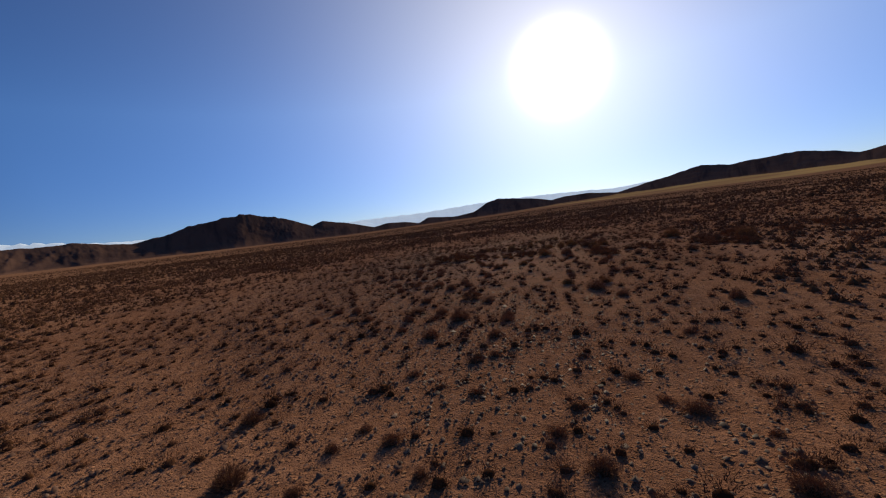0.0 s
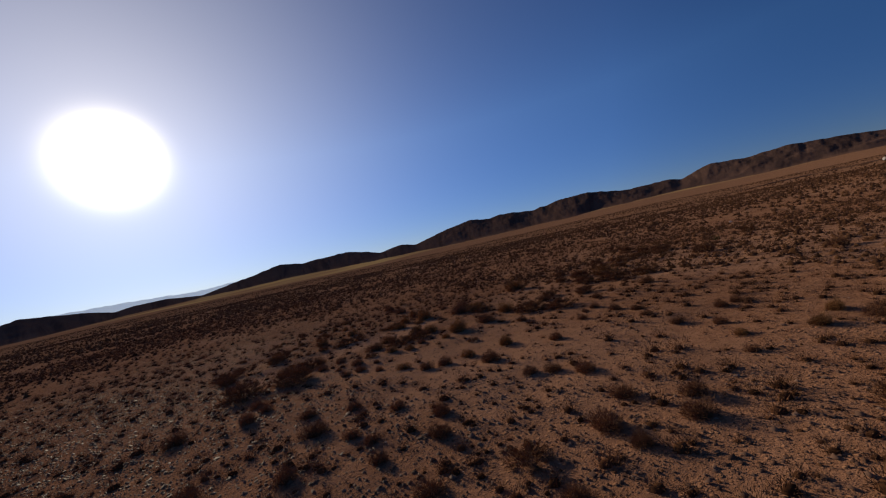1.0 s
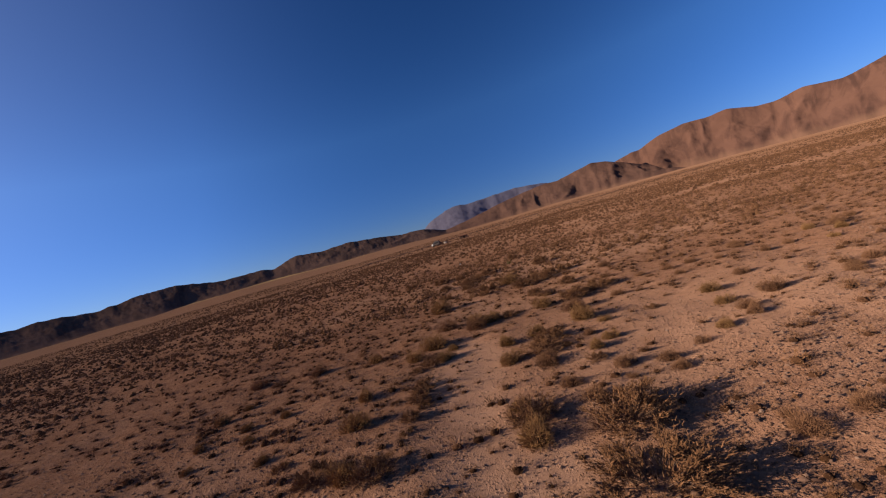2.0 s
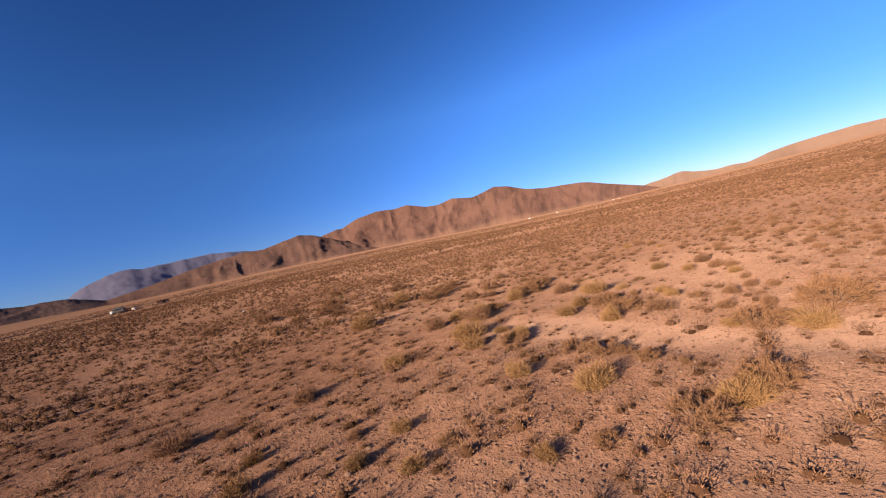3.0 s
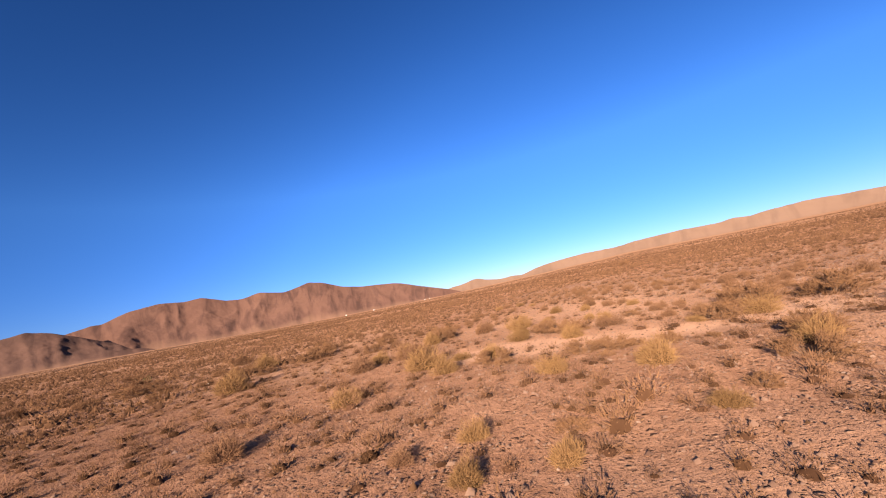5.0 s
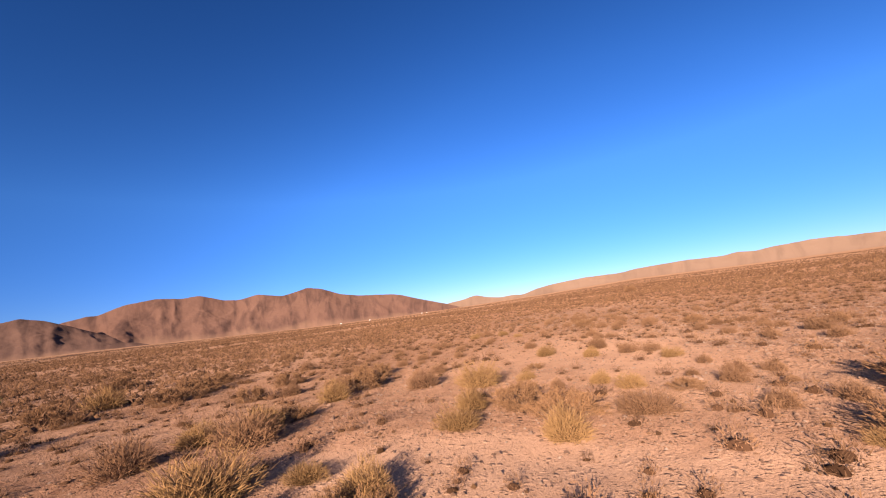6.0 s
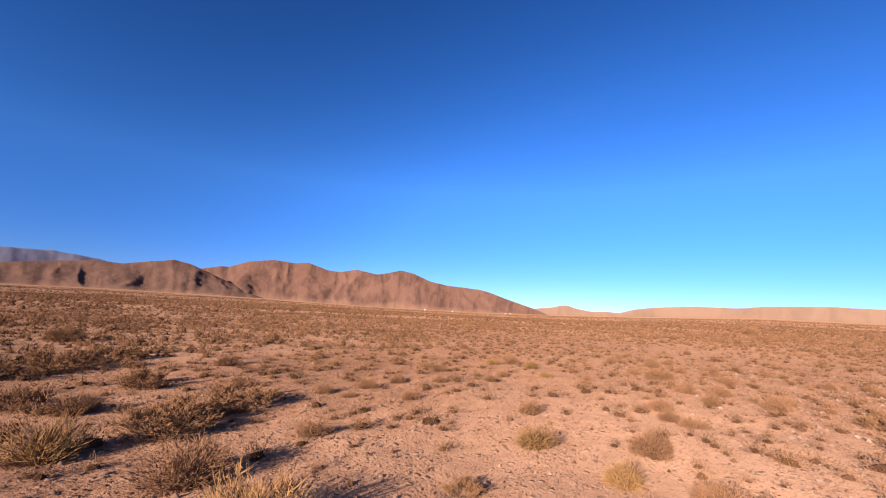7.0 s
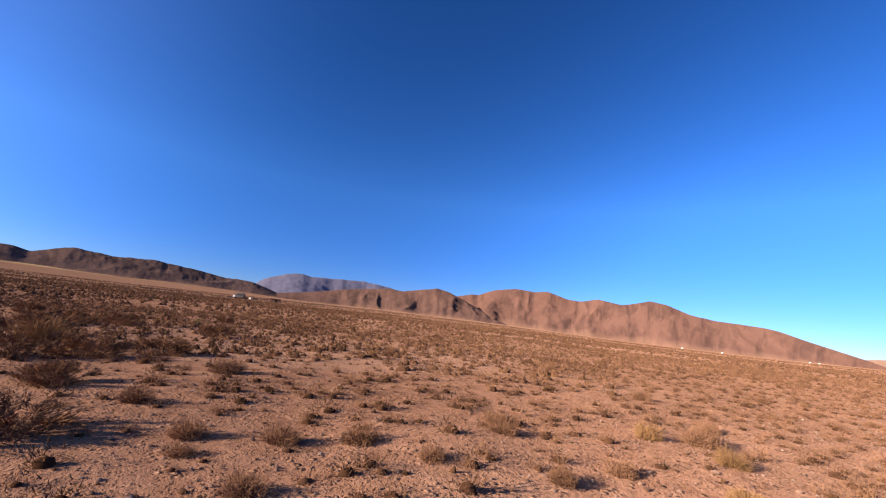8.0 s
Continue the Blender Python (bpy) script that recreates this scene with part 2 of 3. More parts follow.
# ---------------------------------------------------------------- mesh helpers
def mesh_of(name, verts, tris, material, extra=None, smooth=False):
    """A triangle mesh from arrays; extra: float attributes per vertex."""
    v, t = np.asarray(verts, np.float32), np.asarray(tris, np.int32)
    me = bpy.data.meshes.new(name)
    me.vertices.add(len(v))
    me.vertices.foreach_set("co", v.ravel())
    me.loops.add(t.size)
    me.loops.foreach_set("vertex_index", t.ravel())
    me.polygons.add(len(t))
    me.polygons.foreach_set("loop_start", np.arange(0, t.size, 3, dtype=np.int32))
    me.polygons.foreach_set("loop_total", np.full(len(t), 3, np.int32))
    me.update(calc_edges=True)
    me.materials.append(material)
    for key, values in (extra or {}).items():
        me.attributes.new(key, "FLOAT", "POINT").data.foreach_set("value", np.asarray(values, np.float32))
    if smooth:
        me.polygons.foreach_set("use_smooth", np.ones(len(t), bool))
    return me


def part(name, me, parent, label="", m=None):
    ob = new(name, me)
    ob.parent = parent
    if m is not None:
        ob.matrix_basis = m
    return tagged(ob, label) if label else ob


def box_mesh(name, sx, sy, sz, material, bevel=0.03, z0=0.0, taper=0.0):
    bm = bmesh.new()
    bmesh.ops.create_cube(bm, size=1.0)
    for v in bm.verts:
        k = 1 - taper if v.co.z > 0 else 1
        v.co = Vector((v.co.x * sx * k, v.co.y * sy * k, (v.co.z + 0.5) * sz + z0))
    bmesh.ops.bevel(bm, geom=bm.edges[:], offset=bevel, segments=2, affect="EDGES")
    me = bpy.data.meshes.new(name)
    bm.to_mesh(me)
    bm.free()
    me.materials.append(material)
    return me


rng = np.random.default_rng(7)


def value_noise(x, y, seed=0):
    """Smooth value noise from -1 to 1 on arrays."""
    xi, yi = np.floor(x).astype(np.int64), np.floor(y).astype(np.int64)
    fx, fy = x - xi, y - yi
    fx, fy = fx * fx * (3 - 2 * fx), fy * fy * (3 - 2 * fy)

    def h(a, b):
        n = (a * 374761393 + b * 668265263 + seed * 2147483647) & 0x7FFFFFFF
        n = ((n ^ (n >> 13)) * 1274126177) & 0x7FFFFFFF
        return ((n ^ (n >> 16)) & 0xFFFF) / 32767.5 - 1

    return (h(xi, yi) * (1 - fx) + h(xi + 1, yi) * fx) * (1 - fy) + (h(xi, yi + 1) * (1 - fx) + h(xi + 1, yi + 1) * fx) * fy


def fractal(x, y, octaves=4, seed=0, gain=0.5):
    total, amp = 0.0, 1.0
    for k in range(octaves):
        total = total + amp * value_noise(x * 2**k + 17.3 * k, y * 2**k - 9.1 * k, seed + k)
        amp *= gain
    return total


# ---------------------------------------------------------------- lie of the land
MID = (3.0, -2.0)
SLOPE_AZ = [0, 15, 30, 46, 62, 78, 90, 117, 137, 153, 168, 187, 208, 226, 260, 300, 316, 329, 340, 350]
SLOPE = [-0.4, -0.3, 0.15, 0.45, 0.4, 0.35, 0.5, 0.15, 0.3, 0.4, 0.2, 0.05, 0.35, 0.6, 0.6, 0.5, 0.5, 0.6, 0.1, -0.2]
WASH = [(2.1, -7.1), (-0.2, -6.7), (-2.5, -5.9), (-4.0, -4.4), (-6.5, -3.5)]


def wash_gap(x, y):
    """Distance to the sandy wash's middle line."""
    best = np.full(np.shape(x), 1e9)
    for (ax, ay), (bx, by) in zip(WASH, WASH[1:]):
        dx, dy = bx - ax, by - ay
        k = np.clip(((x - ax) * dx + (y - ay) * dy) / (dx * dx + dy * dy), 0, 1)
        best = np.minimum(best, np.hypot(x - ax - k * dx, y - ay - k * dy))
    return best


def sandy(x, y):
    d = wash_gap(x, y) + 0.5 * fractal(x * 0.7, y * 0.7, 3, 31)
    open_sand = np.clip(fractal(x * 0.06 + 5, y * 0.06, 3, 41) * 1.5 - 0.55, 0, 0.4) * np.clip((3 - x) / 3, 0, 1)
    open_sand = np.maximum(open_sand, 0.75 * np.exp(-((x - 2.0) ** 2 / 40 + (y - 1.5) ** 2 / 60)) * np.clip(0.75 + 0.6 * fractal(x * 0.3, y * 0.3, 3, 51), 0, 1))
    return np.clip(np.maximum(np.clip(1.5 - d, 0, 0.85), open_sand), 0, 1)


def land(x, y):
    """Height of the ground."""
    x, y = np.asarray(x, float), np.asarray(y, float)
    dx, dy = x - MID[0], y - MID[1]
    r = np.hypot(dx, dy)
    az = np.degrees(np.arctan2(-dx, dy)) % 360
    s = np.tan(np.radians(np.interp(az, SLOPE_AZ, SLOPE, period=360)))
    z = s * r * r / (r + 90)
    near = 1 / (1 + (r / 60) ** 2)
    z = z + near * (0.07 * fractal(x * 0.35, y * 0.35, 3, 3) + 0.022 * fractal(x * 1.7, y * 1.7, 3, 9))
    z = z + np.clip(r / 300, 0, 1) * 0.5 * fractal(x * 0.03, y * 0.03, 3, 5)
    fan = np.clip((r - 1150) / 650, 0, 1.6) ** 1.4 * 16 * np.clip((az - 58) / 12, 0, 1) * np.clip((165 - az) / 25, 0, 1)
    return z + fan - 0.05 * np.clip(1.6 - wash_gap(x, y), 0, 1) * near


def build_ground():
    n = 380
    u = np.linspace(-1, 1, n)
    axis = 6.4 * np.sinh(7.25 * u)
    gx, gy = np.meshgrid(axis + MID[0], axis + MID[1])
    gx, gy = gx.ravel(), gy.ravel()
    r = np.hypot(gx - MID[0], gy - MID[1])
    az = np.degrees(np.arctan2(-(gx - MID[0]), gy - MID[1])) % 360
    i = np.arange(n * n).reshape(n, n)
    a, b, c, d = i[:-1, :-1].ravel(), i[:-1, 1:].ravel(), i[1:, 1:].ravel(), i[1:, :-1].ravel()
    tris = np.concatenate([np.stack([a, b, c], 1), np.stack([a, c, d], 1)])
    begins = np.interp(az, [56, 75, 100, 118, 130, 150, 165], [1800, 1720, 1700, 1600, 1150, 1100, 1550])
    straw = np.clip((r / begins - 1) * 9, 0, 1) * np.clip((az - 56) / 12, 0, 1) * np.clip((168 - az) / 12, 0, 1)
    straw *= np.clip(0.65 + 0.6 * fractal(gx * 0.0037, gy * 0.0037, 3, 77), 0, 1)
    scrub = np.clip((r - 25) / 120, 0, 1)
    apron = np.clip((r - 800) / 260, 0, 1) * 0.4 * np.clip((az - 5) / 8, 0, 1) * np.clip((52 - az) / 10, 0, 1) * np.clip(0.45 + fractal(gx * 0.007, gy * 0.007, 3, 91), 0, 1)
    me = mesh_of("ground", np.stack([gx, gy, land(gx, gy)], 1), tris, M_GROUND,
                 {"sand": np.maximum(sandy(gx, gy) * np.clip(1.5 - r / 120, 0, 1), apron), "scrub": scrub, "straw": straw}, True)
    return tagged(new("ground", me), "reddish-brown stony desert plain with sandy patches", "ground", kind="structure")


build_ground()


# ---------------------------------------------------------------- mountain ranges
def build_range(name, label, crest, foot, dist, material, step, spur, seed, depth=30, carve=0.09, jag=0.03, soften=0.3):
    """A mountain range round the plain. crest: rows of azimuth and the crest's elevation in degrees, seen from the plain's middle."""
    az_k, el_k = np.array([c[0] for c in crest], float), np.array([c[1] for c in crest], float)
    az = np.arange(az_k.min(), az_k.max() + step / 2, step)
    el = np.interp(az, az_k, el_k)
    half = max(1, round(soften / step))
    kernel = np.hanning(2 * half + 3)[1:-1]
    el = np.convolve(np.pad(el, half, mode="edge"), kernel / kernel.sum(), "valid")
    cols, rows = len(az), depth
    v = np.concatenate([np.linspace(0, 1, rows), [1.15, 1.5]])
    A, V = np.meshgrid(az, v, indexing="ij")
    E = np.repeat(el[:, None], len(v), 1)
    arc = np.radians(A) * dist
    wob = 0.03 * fractal(arc / 420, A * 0, 3, seed)
    crest_r = dist * (1 + 0.6 * wob)
    foot_r = foot * (1 + 1.6 * wob + 0.035 * fractal(arc / (spur * 0.9), A * 0, 3, seed + 61))
    R = foot_r + (crest_r - foot_r) * V
    dirx, diry = -np.sin(np.radians(A)), np.cos(np.radians(A))
    X, Y = MID[0] + dirx * R, MID[1] + diry * R
    zf = land(MID[0] + dirx * foot_r, MID[1] + diry * foot_r) - 4
    zc = 2.0 + crest_r * np.tan(np.radians(E))
    rise = np.maximum(zc - zf, 0.5)
    body = np.where(V <= 1, 0.38 * V + 0.62 * np.clip(V, 0, 1) ** 1.7, 1 - 0.9 * (V - 1))
    bend = 0.6 * fractal(arc / (spur * 1.7), V * 1.3, 3, seed + 11)
    lane = arc / spur + bend + 0.5 * V * value_noise(arc / (spur * 2.6), 0 * V, seed + 31)
    ridge = 1 - np.sqrt(value_noise(lane, V * 0.6, seed + 3) ** 2 + 0.02) * 2
    ridge = np.where(ridge < 0, ridge * 0.35, ridge)
    lane2 = arc / (spur * 0.42) + 1.3 * bend + 0.35 * fractal(arc / (spur * 0.8), V * 1.5, 2, seed + 41)
    ridge2 = 1 - np.sqrt(value_noise(lane2, V * 1.0, seed + 5) ** 2 + 0.02) * 2
    ridge2 = np.where(ridge2 < 0, ridge2 * 0.5, ridge2)
    mid = np.clip(V * 2.2, 0, 1) * np.clip((1 - V) * 3.0, 0, 1) ** 0.7
    rough = fractal(arc / (spur * 0.3), R / (spur * 0.3), 4, seed + 8)
    Z = zf + rise * (body + mid * (carve * (ridge + 0.45 * ridge2) + 0.02 * rough))
    Z = Z + rise * jag * fractal(arc / 45, V * 2, 4, seed + 21, 0.65) * np.clip(V * 1.5, 0, 1)
    i = np.arange(cols * len(v)).reshape(cols, len(v))
    a, b, c, d = i[:-1, :-1].ravel(), i[1:, :-1].ravel(), i[1:, 1:].ravel(), i[:-1, 1:].ravel()
    tris = np.concatenate([np.stack([a, c, b], 1), np.stack([a, d, c], 1)])
    me = mesh_of(name, np.stack([X.ravel(), Y.ravel(), Z.ravel()], 1), tris, material, {"along": arc.ravel(), "height": (Z - zf).ravel(), "up": np.clip(V, 0, 1).ravel()}, True)
    return tagged(new(name, me), label, "mountain", kind="structure")


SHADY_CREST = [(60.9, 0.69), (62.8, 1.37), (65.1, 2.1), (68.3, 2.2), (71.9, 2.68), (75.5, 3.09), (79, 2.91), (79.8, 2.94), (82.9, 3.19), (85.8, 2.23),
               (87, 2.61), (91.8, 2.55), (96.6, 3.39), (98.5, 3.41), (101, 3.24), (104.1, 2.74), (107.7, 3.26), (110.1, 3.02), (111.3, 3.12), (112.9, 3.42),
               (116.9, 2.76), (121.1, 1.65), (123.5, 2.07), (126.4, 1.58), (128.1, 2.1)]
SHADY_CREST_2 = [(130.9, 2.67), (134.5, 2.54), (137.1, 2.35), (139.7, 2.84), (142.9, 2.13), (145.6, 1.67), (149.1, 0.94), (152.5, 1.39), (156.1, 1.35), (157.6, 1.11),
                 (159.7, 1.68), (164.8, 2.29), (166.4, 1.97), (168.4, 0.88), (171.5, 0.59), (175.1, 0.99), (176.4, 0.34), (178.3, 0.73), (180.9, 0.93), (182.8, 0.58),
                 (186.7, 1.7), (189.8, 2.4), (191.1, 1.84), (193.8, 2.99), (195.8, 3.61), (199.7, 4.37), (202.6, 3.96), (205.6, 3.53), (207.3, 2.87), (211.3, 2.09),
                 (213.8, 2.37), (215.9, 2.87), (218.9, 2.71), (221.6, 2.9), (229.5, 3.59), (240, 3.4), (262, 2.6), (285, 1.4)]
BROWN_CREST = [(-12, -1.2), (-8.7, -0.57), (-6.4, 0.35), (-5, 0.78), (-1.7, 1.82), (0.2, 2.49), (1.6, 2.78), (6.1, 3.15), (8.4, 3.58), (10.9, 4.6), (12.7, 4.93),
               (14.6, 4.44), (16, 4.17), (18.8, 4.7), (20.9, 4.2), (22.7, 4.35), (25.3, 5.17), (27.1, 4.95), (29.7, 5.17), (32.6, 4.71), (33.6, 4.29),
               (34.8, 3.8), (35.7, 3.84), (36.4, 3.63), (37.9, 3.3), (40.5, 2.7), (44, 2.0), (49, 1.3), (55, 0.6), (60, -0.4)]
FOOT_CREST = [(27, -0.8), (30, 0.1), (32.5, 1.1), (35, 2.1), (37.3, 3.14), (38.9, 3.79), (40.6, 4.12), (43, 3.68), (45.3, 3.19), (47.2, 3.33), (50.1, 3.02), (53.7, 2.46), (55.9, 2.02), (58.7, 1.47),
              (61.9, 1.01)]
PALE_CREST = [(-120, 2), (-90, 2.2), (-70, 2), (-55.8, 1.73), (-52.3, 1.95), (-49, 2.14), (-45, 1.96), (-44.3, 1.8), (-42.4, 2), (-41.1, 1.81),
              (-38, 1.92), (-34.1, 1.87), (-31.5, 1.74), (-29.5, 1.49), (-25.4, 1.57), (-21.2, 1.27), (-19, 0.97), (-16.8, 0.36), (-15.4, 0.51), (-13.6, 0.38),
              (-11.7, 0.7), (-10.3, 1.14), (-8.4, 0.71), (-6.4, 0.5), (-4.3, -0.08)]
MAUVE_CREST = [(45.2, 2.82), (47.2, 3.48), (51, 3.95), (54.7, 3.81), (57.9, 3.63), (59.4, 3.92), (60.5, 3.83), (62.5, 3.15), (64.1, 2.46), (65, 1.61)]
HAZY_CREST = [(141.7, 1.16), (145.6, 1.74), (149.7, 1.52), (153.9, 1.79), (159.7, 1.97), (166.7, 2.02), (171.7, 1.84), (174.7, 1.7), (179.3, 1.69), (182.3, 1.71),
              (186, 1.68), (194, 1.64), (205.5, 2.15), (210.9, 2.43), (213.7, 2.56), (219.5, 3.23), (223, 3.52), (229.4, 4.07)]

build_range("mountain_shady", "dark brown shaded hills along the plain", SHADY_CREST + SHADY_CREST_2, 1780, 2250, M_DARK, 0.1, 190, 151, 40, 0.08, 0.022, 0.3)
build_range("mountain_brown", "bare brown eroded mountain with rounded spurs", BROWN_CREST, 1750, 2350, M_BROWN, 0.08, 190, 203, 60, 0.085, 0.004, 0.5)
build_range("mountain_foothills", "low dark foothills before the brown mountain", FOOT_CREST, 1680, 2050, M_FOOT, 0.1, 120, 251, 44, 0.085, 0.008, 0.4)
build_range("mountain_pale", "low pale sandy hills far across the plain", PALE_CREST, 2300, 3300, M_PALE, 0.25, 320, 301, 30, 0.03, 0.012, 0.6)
build_range("mountain_mauve", "distant mountain tinted mauve-grey for haze, with a smooth summit", MAUVE_CREST, 3500, 4300, M_MAUVE, 0.2, 330, 401, 30, 0.035, 0.01, 0.7)
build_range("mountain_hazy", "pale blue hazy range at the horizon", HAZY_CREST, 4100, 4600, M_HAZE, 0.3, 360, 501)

# ---------------------------------------------------------------- plants
def blades(n, spread, height, width, lean, seed, dome=0.0, lift=0.0):
    """Many thin blades out of one clump: arrays of vertices, triangles and height share. dome: how far the roots lie on a dome."""
    g = np.random.default_rng(seed)
    ang = g.uniform(0, 2 * np.pi, n)
    rad = np.sqrt(g.uniform(0, 1, n))
    root = np.stack([np.cos(ang) * rad * spread, np.sin(ang) * rad * spread, dome * height * (1 - rad**2) * g.uniform(0.4, 1, n) + lift], 1)
    tilt = lean * (rad * 0.8 + 0.2) + g.normal(0, 0.22 + 0.3 * dome, n)
    turn = ang + g.normal(0, 0.5 + 0.9 * dome, n)
    length = height * g.uniform(0.45, 1.0, n) * (1 - 0.55 * dome)
    way = np.stack([np.cos(turn) * np.sin(tilt), np.sin(turn) * np.sin(tilt), np.cos(tilt)], 1)
    side = np.stack([-np.sin(turn + g.normal(0, 0.8, n)), np.cos(turn), g.normal(0, 0.2, n)], 1)
    w = width * g.uniform(0.6, 1.3, n)[:, None]
    tip = root + way * length[:, None]
    v = np.stack([root - side * w / 2, root + side * w / 2, tip], 1).reshape(-1, 3)
    v[:, 2] = np.maximum(v[:, 2], -0.02)
    up = np.tile([0.0, 0.0, 1.0], n)
    return v, np.arange(3 * n).reshape(-1, 3), up


def fuzz(n, radius, height, length, width, seed):
    """An airy low dome of fine sprigs pointing outwards: arrays of vertices, triangles and height share."""
    g = np.random.default_rng(seed)
    a, lat = g.uniform(0, 2 * np.pi, n), np.arcsin(g.uniform(0.0, 1.0, n))
    lump = 1 + 0.24 * np.sin(2 * a + g.uniform(0, 6)) + 0.16 * np.sin(3 * a + g.uniform(0, 6)) + 0.14 * np.sin(7 * a + 5 * lat + g.uniform(0, 6)) * np.sin(4 * lat + g.uniform(0, 6)) + 0.08 * np.sin(11 * a - 6 * lat + g.uniform(0, 6))
    out = np.stack([np.cos(a) * np.cos(lat), np.sin(a) * np.cos(lat), np.sin(lat)], 1)
    rho = g.uniform(0, 1, n) ** 0.45
    root = out * (rho * lump)[:, None] * (radius, radius, height) * (1 - 0.25 * (1 - np.sin(lat)) ** 3)[:, None]
    way = out + g.normal(0, 0.5, (n, 3)) + (0, 0, 0.4)
    way /= np.linalg.norm(way, axis=1, keepdims=True)
    side = np.cross(way, g.normal(0, 1, (n, 3)))
    side /= np.linalg.norm(side, axis=1, keepdims=True) + 1e-9
    w = width * g.uniform(0.5, 1.2, n)[:, None] / 2
    tip = root + way * (length * (0.45 + 1.3 * g.uniform(0, 1, n) ** 2.2))[:, None]
    v = np.stack([root - side * w, root + side * w, tip], 1).reshape(-1, 3)
    v[:, 2] = np.maximum(v[:, 2], -0.01)
    return v, np.arange(3 * n).reshape(-1, 3), np.stack([0.6 * rho, 0.6 * rho, rho], 1).ravel()


def mound(k, radius, height, seed):
    """The dense inside of a low plant: a lumpy dome of 3 k triangles (k over 6), or a k-sided cone."""
    g = np.random.default_rng(seed)
    a = np.arange(k) * 2 * np.pi / k + g.uniform(0, 0.5, k)
    out = np.stack([np.cos(a), np.sin(a)], 1)
    low = np.concatenate([out * (radius * g.uniform(0.8, 1.2, (k, 1))), np.full((k, 1), -0.03)], 1)
    top = np.array([[g.normal(0, 0.06), g.normal(0, 0.06), height * g.uniform(0.85, 1.05)]])
    i, j = np.arange(k), (np.arange(k) + 1) % k
    if k <= 6:
        return np.concatenate([low, top]), np.stack([i, j, np.full(k, k)], 1), np.concatenate([np.zeros(k), [0.8]])
    mid = np.concatenate([out * (radius * 0.72 * g.uniform(0.85, 1.15, (k, 1))), (height * g.uniform(0.55, 0.85, (k, 1)))], 1)
    t = np.concatenate([np.stack([i, j, j + k], 1), np.stack([i, j + k, i + k], 1), np.stack([i + k, j + k, np.full(k, 2 * k)], 1)])
    return np.concatenate([low, mid, top]), t, np.concatenate([np.zeros(k), np.full(k, 0.5), [0.7]])


def clump_mesh(name, kind, seed, n, wide=1.0, core=9):
    """A plant one metre across: straw tussock, round cushion or olive shrub."""
    if kind == "tussock":
        v, t, up = fuzz(n, 0.42, 0.46, 0.12 + 0.03 * wide, 0.014 * wide, seed)
        mat, dome = M_STRAW, (0.28, 0.27) if n < 1000 else (0.27, 0.25)
    elif kind == "cushion":
        v, t, up = fuzz(n, 0.43, 0.44, 0.085 + 0.022 * wide, 0.014 * wide, seed)
        mat, dome = M_BROWNLEAF, (0.33, 0.30) if n < 10 else (0.25, 0.22) if n > 1000 else (0.21, 0.17) if n > 100 else (0.27, 0.24)
    else:
        v, t, up = fuzz(n, 0.43, 0.50, 0.095 + 0.022 * wide, 0.014 * wide, seed)
        mat, dome = M_OLIVE, (0.31, 0.33) if n < 10 else (0.21, 0.2) if n > 100 else (0.27, 0.31)
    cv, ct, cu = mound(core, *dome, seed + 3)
    # mask of the painted inner shade: full or about half on the dome
    inner_shade = np.concatenate([np.zeros(len(v)), np.full(len(cv), 1.0 if core > 6 else 0.55)])
    return np.concatenate([v, cv]), np.concatenate([t, ct + len(v)]), np.concatenate([up, cu]), inner_shade, mat


def twigs(seed, count, reach, height, thick):
    """Bare forked branches: arrays of vertices and triangles."""
    g = np.random.default_rng(seed)
    vs, ts = [], []

    def stick(a, b, ra, rb):
        a, b = np.asarray(a), np.asarray(b)
        d = b - a
        d = d / (np.linalg.norm(d) + 1e-9)
        s = np.cross(d, (0.3, 0.2, 0.9))
        s /= np.linalg.norm(s) + 1e-9
        q = np.cross(d, s)
        base = sum(len(x) for x in vs)
        ring = [a + (math.cos(k) * s + math.sin(k) * q) * ra for k in (0, 2.09, 4.19)]
        vs.append(np.array(ring + [b + (math.cos(k) * s + math.sin(k) * q) * rb for k in (0, 2.09, 4.19)]))
        for k in range(3):
            j = (k + 1) % 3
            ts.append((base + k, base + j, base + 3 + j))
            ts.append((base + k, base + 3 + j, base + 3 + k))

    ends = []
    for _ in range(count):
        a = g.uniform(0, 2 * np.pi)
        tilt = abs(g.normal(0.75, 0.35))
        p0 = np.array([math.cos(a) * 0.08 * reach, math.sin(a) * 0.08 * reach, -0.02])
        length = height * g.uniform(0.6, 1.0)
        p1 = p0 + np.array([math.cos(a) * math.sin(tilt), math.sin(a) * math.sin(tilt), math.cos(tilt)]) * length * 0.55
        stick(p0, p1, thick, thick * 0.7)
        for _ in range(3):
            b, c = a + g.normal(0, 0.8), tilt + g.normal(0, 0.35)
            p2 = p1 + np.array([math.cos(b) * math.sin(c), math.sin(b) * math.sin(c), math.cos(c)]) * length * g.uniform(0.35, 0.6)
            stick(p1, p2, thick * 0.6, thick * 0.2)
            ends.append((p1, p2))
    return np.concatenate(vs), np.array(ts), ends


def shrub_parts(seed, sprigs=34, leaves=4500):
    """Meshes of a woody shrub one metre across: branches and foliage."""
    g = np.random.default_rng(seed + 500)
    v, t, ends = twigs(seed, sprigs, 1.0, 0.58, 0.007)
    wood = mesh_of("branches", v, t, M_TWIG)
    pick = g.integers(0, len(ends), leaves)
    k = g.uniform(0.1, 1.08, leaves)[:, None]
    a, b = np.array([e[0] for e in ends])[pick], np.array([e[1] for e in ends])[pick]
